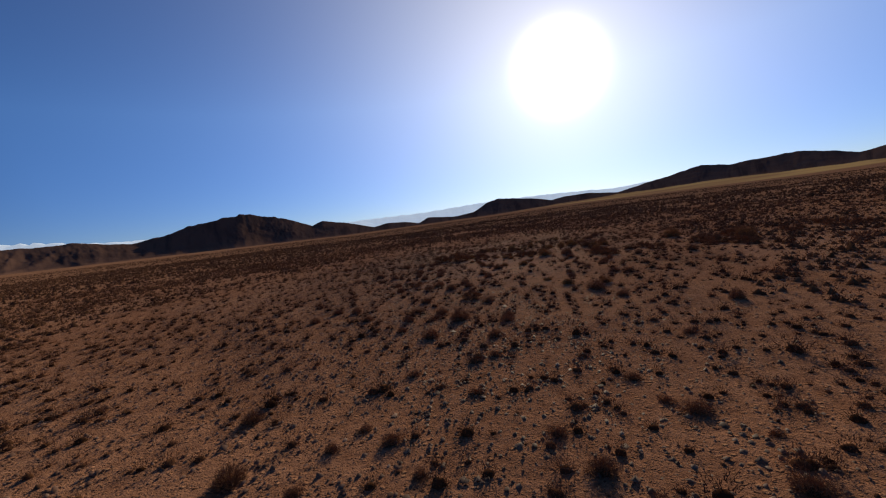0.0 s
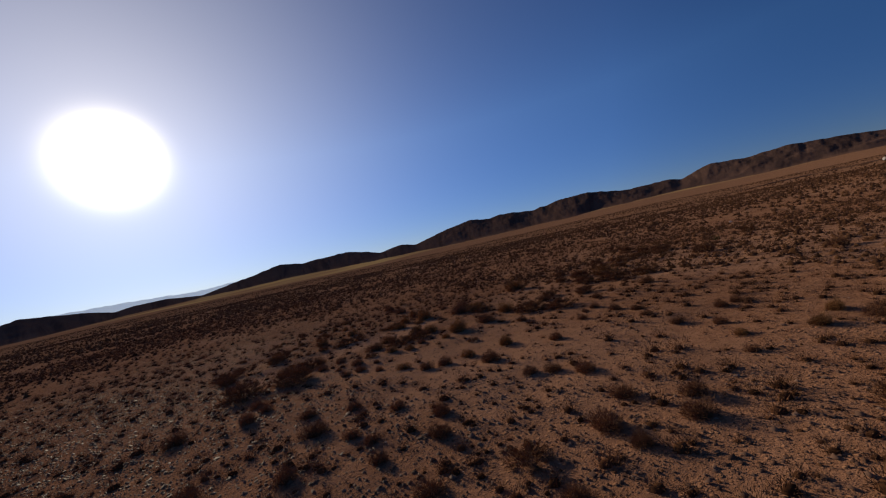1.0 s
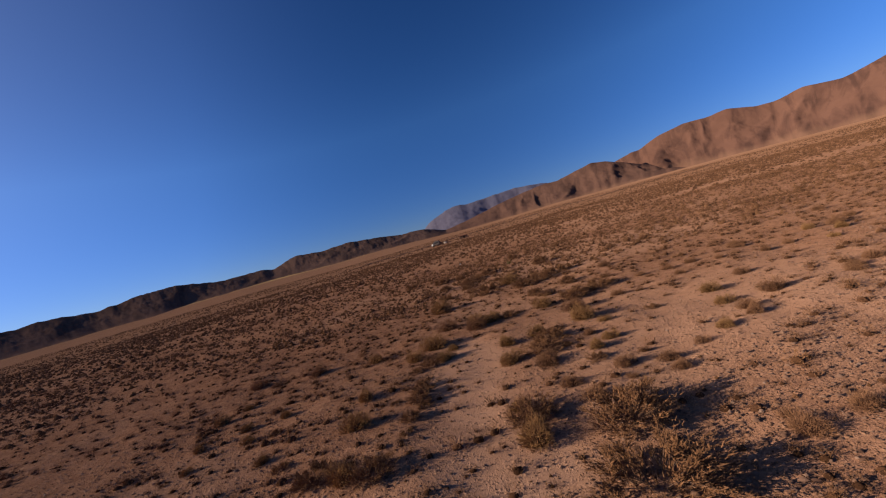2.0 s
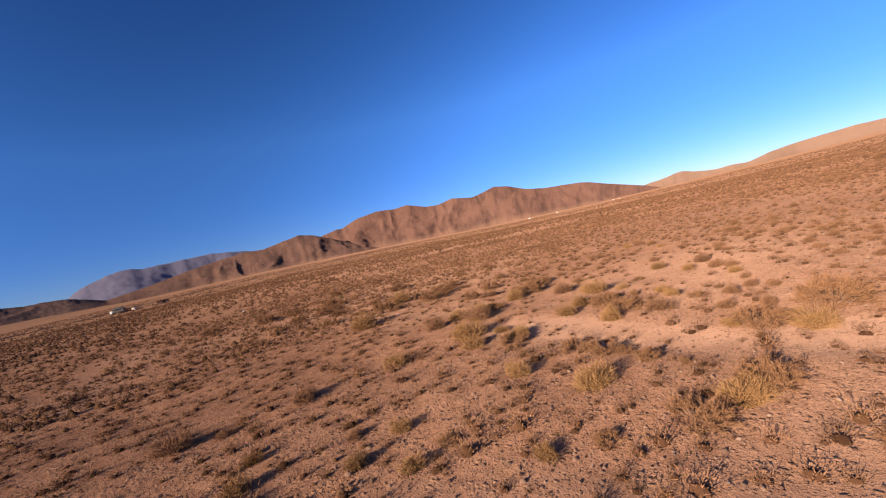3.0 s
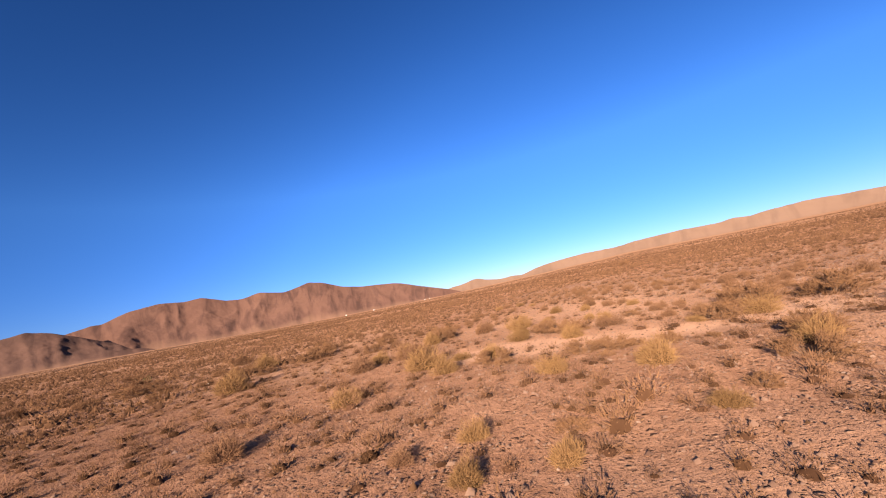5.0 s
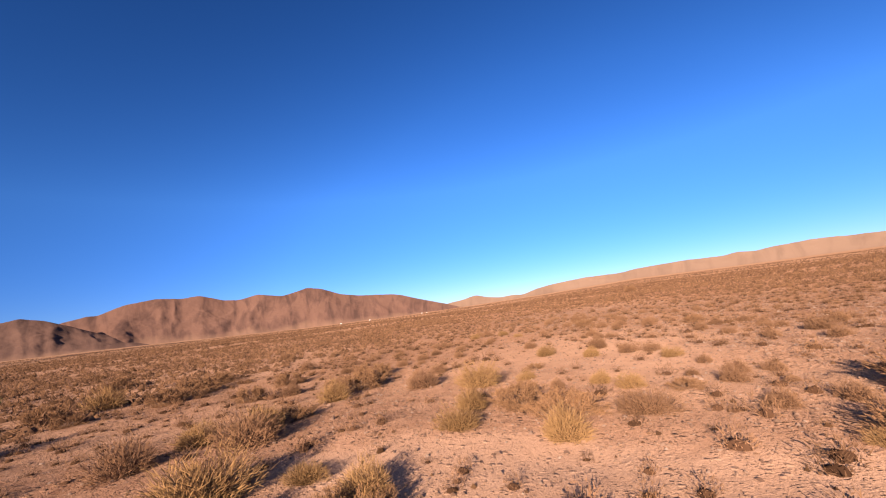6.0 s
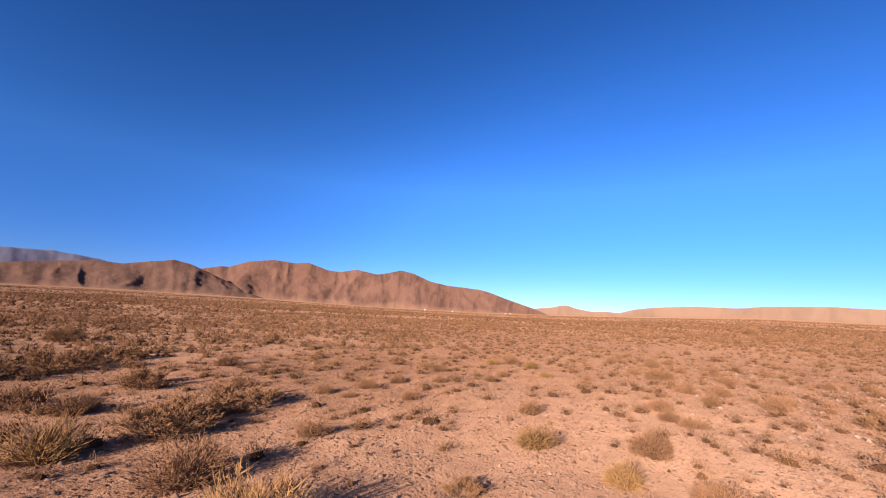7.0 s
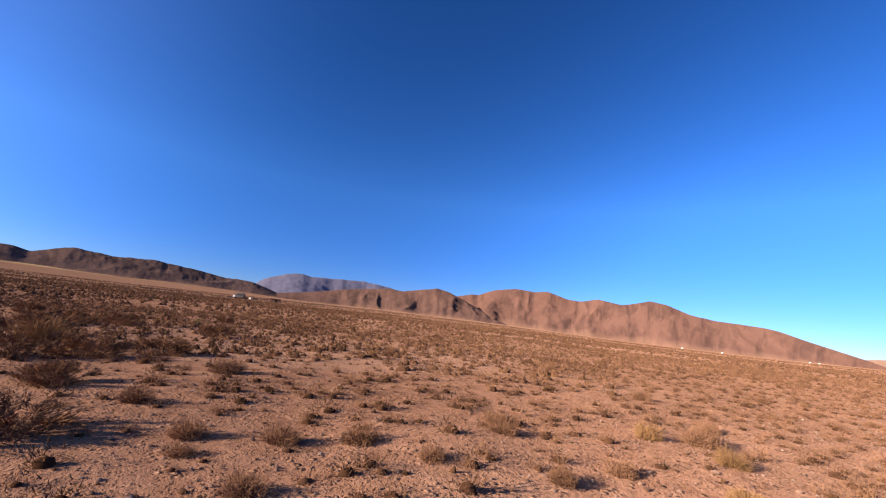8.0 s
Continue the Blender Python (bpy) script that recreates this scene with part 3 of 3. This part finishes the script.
    root = a + (b - a) * k + g.normal(0, 0.02, (leaves, 3))
    way = (b - a) / np.linalg.norm(b - a, axis=1, keepdims=True) + g.normal(0, 0.45, (leaves, 3)) + (0, 0, 0.25)
    way /= np.linalg.norm(way, axis=1, keepdims=True)
    side = np.cross(way, g.normal(0, 1, (leaves, 3)))
    side /= np.linalg.norm(side, axis=1, keepdims=True) + 1e-9
    w, length = 0.006 * g.uniform(0.6, 1.5, leaves)[:, None], g.uniform(0.03, 0.085, leaves)[:, None]
    lv = np.stack([root - side * w, root + side * w, root + way * length], 1).reshape(-1, 3)
    lv[:, 2] = np.maximum(lv[:, 2], 0.0)
    sk, tk, uk = blades(500, 0.36, 0.26, 0.009, 0.9, seed + 900)
    lt = np.concatenate([np.arange(3 * leaves).reshape(-1, 3), tk + 3 * leaves])
    up = np.concatenate([np.tile([0.2, 0.2, 1.0], leaves), uk])
    return wood, mesh_of("foliage", np.concatenate([lv, sk]), lt, M_OLIVE, {"up": up, "tone": np.full(len(up), g.uniform(0.3, 0.7))})


DRY = [(-9.1, 5.1, 1.16), (-12.6, 6.2, 1.75), (-12.6, 4.6, 1.36), (-12.9, 7.9, 1.57), (-15.6, 3.9, 1.46), (-23.4, 9.1, 1.77), (-18.7, 11.5, 1.58), (-6.4, 3.6, 0.74), (-9.6, 3, 0.95), (-21.5, 5.9, 1.53),
           (-6.5, 2.7, 1.65), (-7.6, -0.3, 1), (-3.1, -1.9, 1.28), (-0.4, -2.7, 0.59), (-2.1, -2.1, 0.37), (-3.9, -6.5, 0.88), (-3.3, -6.8, 0.85), (-3.8, -7.4, 0.38), (-2.4, -7.5, 0.6), (-1.7, -7.9, 0.35),
           (-2.8, -6.9, 0.52), (-5.7, -5.9, 0.56), (0.3, -5.6, 1.34), (-7.9, -12.4, 0.35), (-4.7, -14.1, 0.4), (1.5, -9.9, 1.32), (-4.2, -13, 0.36), (-5.9, -13.5, 0.3), (-1.4, -12.9, 0.55), (-6.3, 4.3, 1.5)]
DRY += [(-0.7, -9.1, 1.1), (-1.9, -10.1, 1), (0.2, -10.9, 0.83), (-2.6, -2.7, 1.3), (-6, -10.6, 0.5), (-5.8, -5.3, 0.97), (-3.3, -10.7, 0.49), (-1.7, 1.6, 0.55), (2.1, -4.7, 1.8), (3.5, -5.9, 1.9),
           (2.1, -9.1, 0.87), (6.7, 6.3, 0.86), (4.5, 11.9, 1.08)]
THICKET = [(-31.6, 5, 1.32), (-27.3, 6.2, 1.41), (-21.9, 7.1, 1.31), (-17.7, 6.4, 0.93), (-17.1, 3.6, 0.92), (-14.2, 2.8, 0.83), (-22.1, 8.9, 0.94), (-22.4, 4.2, 1.21), (-19.4, 4.7, 1.33), (-18.1, 2, 1.03),
           (-13.8, -0.5, 0.82), (-25.8, 7.7, 1.15), (-23.2, 7.7, 1.04), (-27.7, 15.5, 1.34)]
STRAW = [(-1.3, 12.8, 0.58), (0.1, 12.1, 0.6), (0.4, 10.4, 0.48), (-7, 1.3, 0.99), (-3.5, 0.1, 1.09), (-4, -1.7, 0.79), (-1.2, -1.2, 0.6), (-1, -2, 0.59), (1.4, 0.2, 0.6), (-0.7, 3.4, 0.69),
           (0.3, 2.3, 0.68), (-2.4, -0, 0.53), (-5.7, -4.7, 0.87), (-6.5, -3.9, 0.62), (-8, -1, 1.15), (-9, -1.3, 0.98), (-7.1, -5.3, 0.84), (-4.4, -2.8, 0.74), (-3, -3.7, 0.88), (-0.3, -5.6, 0.51)]
STRAW += [(-9.5, -12.2, 0.65), (-7.5, -11.4, 0.5), (-7.5, -12.8, 0.45), (-6.4, -11.4, 0.51), (-7.2, -10.2, 0.5), (-5.3, -14.1, 0.44), (-6, -13, 0.39), (1.1, -6.2, 0.95), (-1.2, -9.6, 0.85), (-4.2, -11.1, 0.47),
           (-5.2, -7.9, 0.67), (-9.5, -6.2, 0.77), (-7.6, -4.2, 1.27), (-10.1, -11.3, 0.5), (-3.5, -8.7, 0.97), (-15.1, 5.5, 1.5), (-14.3, -0.4, 1.5)]
CUSHIONS = [(-3.2, 5.8, 0.52), (-4.5, 6.9, 0.64), (-5.3, 6, 0.56), (-7.3, 5.9, 0.6), (-3.6, 10.9, 0.56), (-2.8, 8.1, 0.53), (-3.1, 10.4, 0.62), (1.7, 10.4, 0.39), (-3.9, 7.8, 0.67), (-12.4, 16.4, 0.99),
           (-4.6, 5.7, 0.43), (-9.2, 8.1, 0.83), (-1, 10.1, 0.51), (-1.4, 9, 0.52), (-4.8, 1, 1.13), (-2.1, -1.1, 0.45), (1.2, -2, 0.6), (1.7, -2.3, 0.53), (0.4, -1.8, 0.36), (1.6, 1.3, 0.57),
           (1.4, -0.9, 0.43), (-4.2, 3, 0.65), (1.1, -3.2, 0.33), (-8.5, 3, 0.81), (-0, -4.1, 0.63), (-9.5, -2.5, 1.07), (-8.2, -10.4, 0.48), (-12.3, -10.1, 0.61), (-1.6, -3.4, 0.99), (0.5, -2.7, 0.66)]
CUSHIONS += [(0.9, -4.3, 0.58), (-11.2, -8.4, 0.98), (-13.2, -10.8, 1.09), (6.1, 0.6, 0.86), (4.6, 0.6, 0.63), (1.2, 1.8, 0.71), (-7.9, -1.9, 1.3), (4.7, 2.2, 0.51), (6, 4.2, 0.64), (2.5, 5.2, 0.58),
           (6.3, 2.6, 0.50), (5.2, -0.6, 0.68), (4.5, -3.7, 0.69), (7, 3.3, 0.51), (-0.6, 5.3, 0.61), (4.9, -2.8, 0.59), (7.7, 4.9, 0.71), (5.5, 7.5, 0.79), (1.1, 3.5, 0.86), (5, 3.7, 0.63),
           (6.2, 1.9, 0.53), (4.1, 7.7, 0.65), (2.5, 6.7, 0.69), (2.3, 5.8, 0.62), (7.6, 7.3, 0.61), (7.9, 1.6, 0.63), (8.9, -0.2, 0.75), (5.7, -2.6, 0.70), (6.9, -4.2, 0.82), (4.1, 9, 0.63)]
CUSHIONS += [(-0.5, 13.5, 1), (9, 13.5, 0.58), (9.6, 11.4, 0.6), (7, 13.1, 0.58), (6.5, 11.5, 0.69), (6.1, 13.9, 0.67), (5.6, 15.3, 0.91), (7.4, 14.5, 0.58), (6.1, 8.1, 0.53), (5, 9, 0.71),
           (6.8, 16.8, 0.7), (7.7, 15.6, 0.49), (4.2, 16.5, 0.61), (4, 15.8, 0.55), (5, 17.9, 0.58), (11.3, 12, 0.63), (10.5, 10.8, 0.61), (4, 12.9, 0.63), (10.5, 23, 0.65), (8, 22.7, 0.43),
           (3, 23.4, 0.59), (3.3, 25.5, 0.52), (3.2, 22.9, 0.41), (3.2, 21.9, 0.41), (5.4, 23.4, 0.36), (7.5, 19.8, 0.41), (6.3, 21.5, 0.4), (4.9, 25.2, 0.42), (5.2, 24.4, 0.48), (7.6, 23.8, 0.33)]
CUSHIONS += [(0.5, 20.1, 0.42), (-2.7, 18.1, 0.65), (-0.6, 15.3, 0.64), (10.9, 20.8, 0.6), (5.4, 19.5, 0.4), (8.5, 22.1, 0.36), (2.6, 24.4, 0.27), (1.4, 25.5, 0.44), (9, 22.6, 0.34), (9.4, 23.6, 0.34)]

dice = random.Random(11)


def rest(x, y, size, sink=0.02, squat=1.0):
    """A pose on the ground with a chance turn and the size as scale."""
    m = pose(x, y, float(land(x, y)) - sink, 0, 0, dice.uniform(0, 360))
    return m @ Matrix.Diagonal((size, size, size * squat * dice.uniform(0.8, 1.1), 1))


def plant(proto, x, y, size, squat=1.0):
    ob = copy_thing(proto, Matrix.Identity(4))
    ob.matrix_basis = rest(x, y, size, 0.02, squat)
    return ob


def proto_shrub(seed):
    wood, leaf = shrub_parts(seed)
    root = new("desert_shrub", wood)
    part("foliage", leaf, root, "olive-brown narrow leaves")
    return tagged(root, "dry olive-brown woody shrub on stony ground", "shrub", "woody shrubs")


def proto_clump(name, kind, seed, n, label, category, group):
    v, t, up, inner_shade, mat = clump_mesh(name, kind, seed, n, 0.85)
    g = random.Random(seed)
    me = mesh_of(name, v, t, mat, {"up": up, "core": inner_shade, "tone": np.full(len(v), g.uniform(0.2, 0.8))})
    return tagged(new(name, me), label, category, group)


def place_all(protos, rows, squat=1.0):
    """The first plants are the prototypes themselves, the rest are copies."""
    for k, (x, y, size) in enumerate(rows):
        if k < len(protos):
            protos[k].matrix_basis = rest(x, y, size, 0.02, squat)
        else:
            plant(protos[k % len(protos)], x, y, size, squat)


place_all([proto_shrub(s) for s in (1, 2, 3, 4)], DRY + THICKET, 0.66)
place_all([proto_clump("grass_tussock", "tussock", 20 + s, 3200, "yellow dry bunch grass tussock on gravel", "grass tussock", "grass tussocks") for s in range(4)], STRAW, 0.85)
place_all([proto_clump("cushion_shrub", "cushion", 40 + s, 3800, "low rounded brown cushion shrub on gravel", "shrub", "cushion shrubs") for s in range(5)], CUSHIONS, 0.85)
v, t, up, inner_shade, _ = clump_mesh("green_shrub", "shrub", 77, 500)
green = tagged(new("green_shrub", mesh_of("green_shrub", v, t, M_GREEN, {"up": up, "core": inner_shade, "tone": np.full(len(v), 0.4)})), "dark green upright shrub among dry scrub", "shrub")
place_all([proto_shrub(9)], [(38.0, 63.4, 2.3)])
green.matrix_basis = rest(-25.1, 13.0, 0.85)

# the uncounted scrub of the plain, in three rings round the flight line
LINE = np.array([(7.5, 29.3), (11, 20.2), (13.1, 9), (11.9, -2.6), (5.5, -12.5), (-1.7, -16), (-5.2, -18.8), (-8, -17.4), (-5.8, -10.5), (-1.5, -3.5), (0.8, 3.7)])


def line_gap(x, y):
    best = np.full(x.shape, 1e9)
    for (ax, ay), (bx, by) in zip(LINE, LINE[1:]):
        dx, dy = bx - ax, by - ay
        k = np.clip(((x - ax) * dx + (y - ay) * dy) / (dx * dx + dy * dy), 0, 1)
        best = np.minimum(best, np.hypot(x - ax - k * dx, y - ay - k * dy))
    return best


KEEP_OFF = np.array([(x, y, 0.45 * s + 0.12) for x, y, s in DRY + THICKET + STRAW + CUSHIONS])


def scatter(name, label, lo, hi, per_m2, n, wide, core, sizes, seed, kinds=("cushion", "shrub", "cushion", "cushion")):
    """Joined scrub between lo and hi metres of the flight line."""
    g = np.random.default_rng(seed)
    reach = hi + 30
    count = int(per_m2 * 4 * reach * reach)
    x, y = g.uniform(-reach, reach, count) + MID[0], g.uniform(-reach, reach, count) + MID[1]
    gap = line_gap(x, y)
    thick = 0.72 + 0.45 * fractal(x * 0.11, y * 0.11, 3, 61) - 0.45 * sandy(x, y) + 0.5 * np.exp(-((x - 7) ** 2 / 30 + (y - 6) ** 2 / 110)) + 0.9 * np.exp(-((x + 15) ** 2 + (y - 6) ** 2) / 130)
    ok = (gap >= lo) & (gap < hi) & (g.uniform(0, 1, count) < thick)
    if lo < 40:
        for px, py, pr in KEEP_OFF:
            ok &= np.hypot(x - px, y - py) > pr
    x, y = x[ok], y[ok]
    size = sizes[0] + (sizes[1] - sizes[0]) * g.beta(1.4, 3.0, len(x))
    turn, z = g.uniform(0, 2 * np.pi, len(x)), land(x, y) - 0.015
    which = g.integers(0, 8, len(x))
    for mat_kind in dict.fromkeys(kinds):
        vs, ts, ups, cores, tones, total = [], [], [], [], [], 0
        for k in range(8):
            if kinds[k % len(kinds)] != mat_kind:
                continue
            v, t, up, inner_shade, mat = clump_mesh(name, mat_kind, seed * 13 + k, n, wide, core)
            sel = np.nonzero(which == k)[0]
            c, s = np.cos(turn[sel])[:, None], np.sin(turn[sel])[:, None]
            sc = size[sel][:, None]
            px = (v[:, 0] * c - v[:, 1] * s) * sc + x[sel][:, None]
            py = (v[:, 0] * s + v[:, 1] * c) * sc + y[sel][:, None]
            pz = v[:, 2] * sc * g.uniform(0.75, 1.15, (len(sel), 1)) + z[sel][:, None]
            vs.append(np.stack([px, py, pz], -1).reshape(-1, 3))
            ts.append((np.arange(len(sel))[:, None, None] * len(v) + t + total).reshape(-1, 3))
            total += len(v) * len(sel)
            ups.append(np.tile(up, len(sel)))
            cores.append(np.tile(inner_shade, len(sel)))
            # random tone, lowered overall to stand in for self-shadow coarse leaves lack
            tones.append(np.repeat(g.uniform(0, 1, len(sel)) - (0.38 if n < 60 else 0.3), len(v)))
        v = np.concatenate(vs)
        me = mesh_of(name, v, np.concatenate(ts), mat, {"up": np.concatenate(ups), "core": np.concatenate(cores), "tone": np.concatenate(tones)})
        tagged(new(f"{mat_kind}_{name}", me), label, "scrub", kind="stuff")


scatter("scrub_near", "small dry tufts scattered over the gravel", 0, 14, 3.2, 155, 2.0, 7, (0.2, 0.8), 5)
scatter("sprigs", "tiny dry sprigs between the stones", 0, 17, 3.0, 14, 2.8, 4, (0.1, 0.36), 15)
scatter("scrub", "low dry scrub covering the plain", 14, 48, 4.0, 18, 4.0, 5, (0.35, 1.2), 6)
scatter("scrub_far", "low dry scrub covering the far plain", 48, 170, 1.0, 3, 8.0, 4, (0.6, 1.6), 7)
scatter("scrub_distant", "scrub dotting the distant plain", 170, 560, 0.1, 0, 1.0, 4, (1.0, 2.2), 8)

# ---------------------------------------------------------------- stones
def stone_mesh(name, seed, material):
    g = random.Random(seed)
    bm = bmesh.new()
    bmesh.ops.create_icosphere(bm, subdivisions=1, radius=0.5)
    for v in bm.verts:
        v.co *= g.uniform(0.72, 1.1)
        v.co.z *= 0.6
    me = bpy.data.meshes.new(name)
    bm.to_mesh(me)
    bm.free()
    me.materials.append(material)
    return me


STONES = [stone_mesh("stone", s, M_STONE) for s in range(6)]
g = np.random.default_rng(23)
laid = 0
while laid < 240:
    k = g.uniform(0, len(LINE) - 1)
    a, b = LINE[int(k)], LINE[int(k) + 1]
    x, y = a + (b - a) * (k % 1) + g.normal(0, 4.5, 2)
    if np.any(np.hypot(KEEP_OFF[:, 0] - x, KEEP_OFF[:, 1] - y) < 0.3):
        continue
    size = float(0.05 + 0.12 * g.beta(1, 5))
    ob = tagged(new("stone", STONES[laid % 6]), "angular reddish-brown stone on the gravel", "stone", "loose stones")
    ob.matrix_basis = pose(x, y, float(land(x, y)) + 0.12 * size, g.uniform(-15, 15), g.uniform(-15, 15), g.uniform(0, 360)) @ Matrix.Diagonal((size, size * g.uniform(0.6, 1), size, 1))
    laid += 1


def gravel():
    """Loose chips near the flight line, joined."""
    g = np.random.default_rng(29)
    n = 98000
    k = g.uniform(0, len(LINE) - 1, n)
    k = np.where(g.uniform(0, 1, n) < 0.35, k * 0.42, k)
    i = k.astype(int)
    p = LINE[i] + (LINE[i + 1] - LINE[i]) * (k % 1)[:, None] + g.normal(0, 8.0, (n, 2))
    p[:, 0] -= np.where(k < 4.2, 3.5, 0.0)
    p = p[g.uniform(0, 1, n) > 0.6 * sandy(p[:, 0], p[:, 1])]
    n = len(p)
    size = 0.012 + 0.06 * g.beta(1.0, 5.0, n) * np.where(p[:, 0] > 2.5, 1.7, 1.0) + 0.04 * g.uniform(0, 1, n) * (g.uniform(0, 1, n) < 0.04)
    z = land(p[:, 0], p[:, 1])
    ring = g.uniform(0, 2 * np.pi, n)[:, None] + np.arange(4) * (np.pi / 2)
    rr = size[:, None] * g.uniform(0.6, 1.15, (n, 4))
    side = np.stack([p[:, :1] + np.cos(ring) * rr, p[:, 1:] + np.sin(ring) * rr, z[:, None] + size[:, None] * g.uniform(-0.1, 0.35, (n, 4))], -1)
    top = np.stack([p[:, 0] + size * g.normal(0, 0.25, n), p[:, 1] + size * g.normal(0, 0.25, n), z + size * g.uniform(0.5, 1.0, n)], -1)
    v = np.concatenate([side, top[:, None]], 1).reshape(-1, 3)
    base = np.arange(n)[:, None, None] * 5
    t = (base + np.array([[0, 1, 4], [1, 2, 4], [2, 3, 4], [3, 0, 4]])).reshape(-1, 3)
    tagged(new("gravel", mesh_of("gravel", v, t, M_GRIT)), "loose angular reddish gravel chips", "gravel", kind="stuff")


gravel()
for x, y, s in ((-40.8, 16.3, 0.36), (-17.3, 4.3, 0.14)):
    q = tagged(new("white_stone", stone_mesh("white_stone", 91, M_QUARTZ)), "bright white quartz stone among dry scrub", "stone")
    q.matrix_basis = pose(x, y, float(land(x, y)) + 0.25 * s, 0, 0, 30) @ Matrix.Diagonal((s, s, s, 1))


# ---------------------------------------------------------------- far buildings
def camper(x, y, turn):
    top = tagged(new("camper_van"), "dark grey camper van with a sun glint painted white on its front", "van")
    top.matrix_basis = pose(x, y, float(land(x, y)), 0, 0, turn)
    part("body", box_mesh("body", 4.1, 2.0, 1.9, M_STEEL, 0.25, 0.5, 0.08), top)
    part("roof_box", box_mesh("roof_box", 2.8, 1.5, 0.35, M_STEEL, 0.12, 2.38, 0.1), top)
    # the sun's glint on the van's front, painted as a white bonnet
    part("bonnet", box_mesh("bonnet", 1.1, 1.9, 1.0, M_WHITE, 0.2, 0.5, 0.06), top, "front coloured white for a sun glint", pose(-2.5, 0, 0))
    part("windscreen", box_mesh("windscreen", 0.08, 1.5, 0.6, M_GLASS, 0.02, 1.55), top, "dark glass windscreen", pose(-2.03, 0, 0))
    for sy in (-1, 1):
        part("side_window", box_mesh("side_window", 2.4, 0.06, 0.5, M_GLASS, 0.02, 1.5), top, "dark side window", pose(0.1, sy * 0.97, 0))
        part("headlight", box_mesh("headlight", 0.08, 0.3, 0.2, M_GLASS, 0.03, 0.95), top, "glass headlight", pose(-3.06, sy * 0.65, 0))
        for sx in (-2.1, 1.3):
            part("wheel", box_mesh("wheel", 0.76, 0.26, 0.76, M_TYRE, 0.2, 0.0), top, "black tyre", pose(sx, sy * 0.85, 0))
    return top


def ruin(x, y, turn):
    top = tagged(new("ruined_wall"), "low ruined adobe wall with dark gaps", "ruin")
    top.matrix_basis = pose(x, y, float(land(x, y)) - 0.2, 0, 0, turn)
    g = random.Random(5)
    for k in range(5):
        part("wall_piece", box_mesh("wall_piece", 1.5, 0.5, g.uniform(0.4, 1.4), M_ADOBE, 0.1), top, m=pose(k * 1.45 - 3, g.uniform(-0.2, 0.2), 0, 0, 0, g.uniform(-6, 6)))
    part("back_wall", box_mesh("back_wall", 5.0, 0.5, 0.8, M_ADOBE, 0.1), top, m=pose(0, 3.0, 0))
    return top


def shed(x, y, turn):
    top = tagged(new("shed"), "low dark shed with a rusty sheet roof", "shed")
    top.matrix_basis = pose(x, y, float(land(x, y)) - 0.1, 0, 0, turn)
    part("wall", box_mesh("wall", 4.4, 3.0, 1.6, M_ADOBE, 0.08), top)
    part("roof", box_mesh("roof", 5.0, 3.5, 0.14, M_RUST, 0.03, 1.6), top, "rusty corrugated roof", pose(0, 0, 0.05, 4, 0, 0))
    part("doorway", box_mesh("doorway", 1.0, 0.1, 1.3, M_SHADE, 0.02), top, "near-black panel for the shade in the doorway", pose(0.4, -1.5, 0.1))
    return top


def hut(x, y, turn, s):
    top = tagged(new("white_hut"), "small whitewashed hut far out on the plain", "hut", "far white huts")
    top.matrix_basis = pose(x, y, float(land(x, y)) - 0.1, 0, 0, turn)
    part("wall", box_mesh("wall", 2.6 * s, 2.2 * s, 2.0 * s, M_WHITE, 0.06), top)
    part("roof", box_mesh("roof", 3.0 * s, 2.6 * s, 0.18, M_LIME, 0.04, 2.0 * s), top, "pale sheet roof")
    part("doorway", box_mesh("doorway", 0.7, 0.1, 1.5 * s, M_SHADE, 0.02), top, "near-black panel for the doorway's shade", pose(0.3, -1.1 * s, 0))
    return top


camper(-186.8, 86.5, 40)
ruin(-184.0, 89.0, 60)
block = tagged(new("plaster_pillar", box_mesh("plaster_pillar", 1.3, 1.1, 1.2, M_LIME, 0.08, -0.1)), "pale plastered gate pillar beside the ruin", "pillar")
block.matrix_basis = pose(-181.0, 88.6, float(land(-181.0, 88.6)), 0, 0, 20)
shed(-180.2, 99.9, 55)
for az, r, s in ((9.3, 640, 0.75), (5.4, 660, 0.65), (-2.0, 700, 0.6), (-2.7, 702, 0.55)):
    d = heading(az)
    hut(MID[0] + d.x * r, MID[1] + d.y * r, 25, s)


def bank():
    """The low earth bank of a track across the plain."""
    az = np.linspace(78, 28, 90)
    r = np.interp(az, [28, 40, 54, 64, 78], [400, 330, 290, 265, 250]) + 4 * fractal(az * 0.4, az * 0, 3, 8)
    vs = []
    for off, h in ((-1.4, -0.3), (-0.6, 0.42), (0.5, 0.4), (2.0, -0.3)):
        rr = r + off
        x, y = MID[0] - np.sin(np.radians(az)) * rr, MID[1] + np.cos(np.radians(az)) * rr
        vs.append(np.stack([x, y, land(x, y) + h + 0.25 * fractal(az * 2.5, az * 0 + off, 3, 12)], 1))
    v = np.stack(vs, 1).reshape(-1, 3)
    t = []
    for k in range(len(az) - 1):
        for j in range(3):
            a = k * 4 + j
            t += [(a, a + 1, a + 5), (a, a + 5, a + 4)]
    tagged(new("earth_bank", mesh_of("earth_bank", v, np.array(t), M_SOIL, None, True)), "low dark earth bank along a track", "bank", kind="structure")


bank()
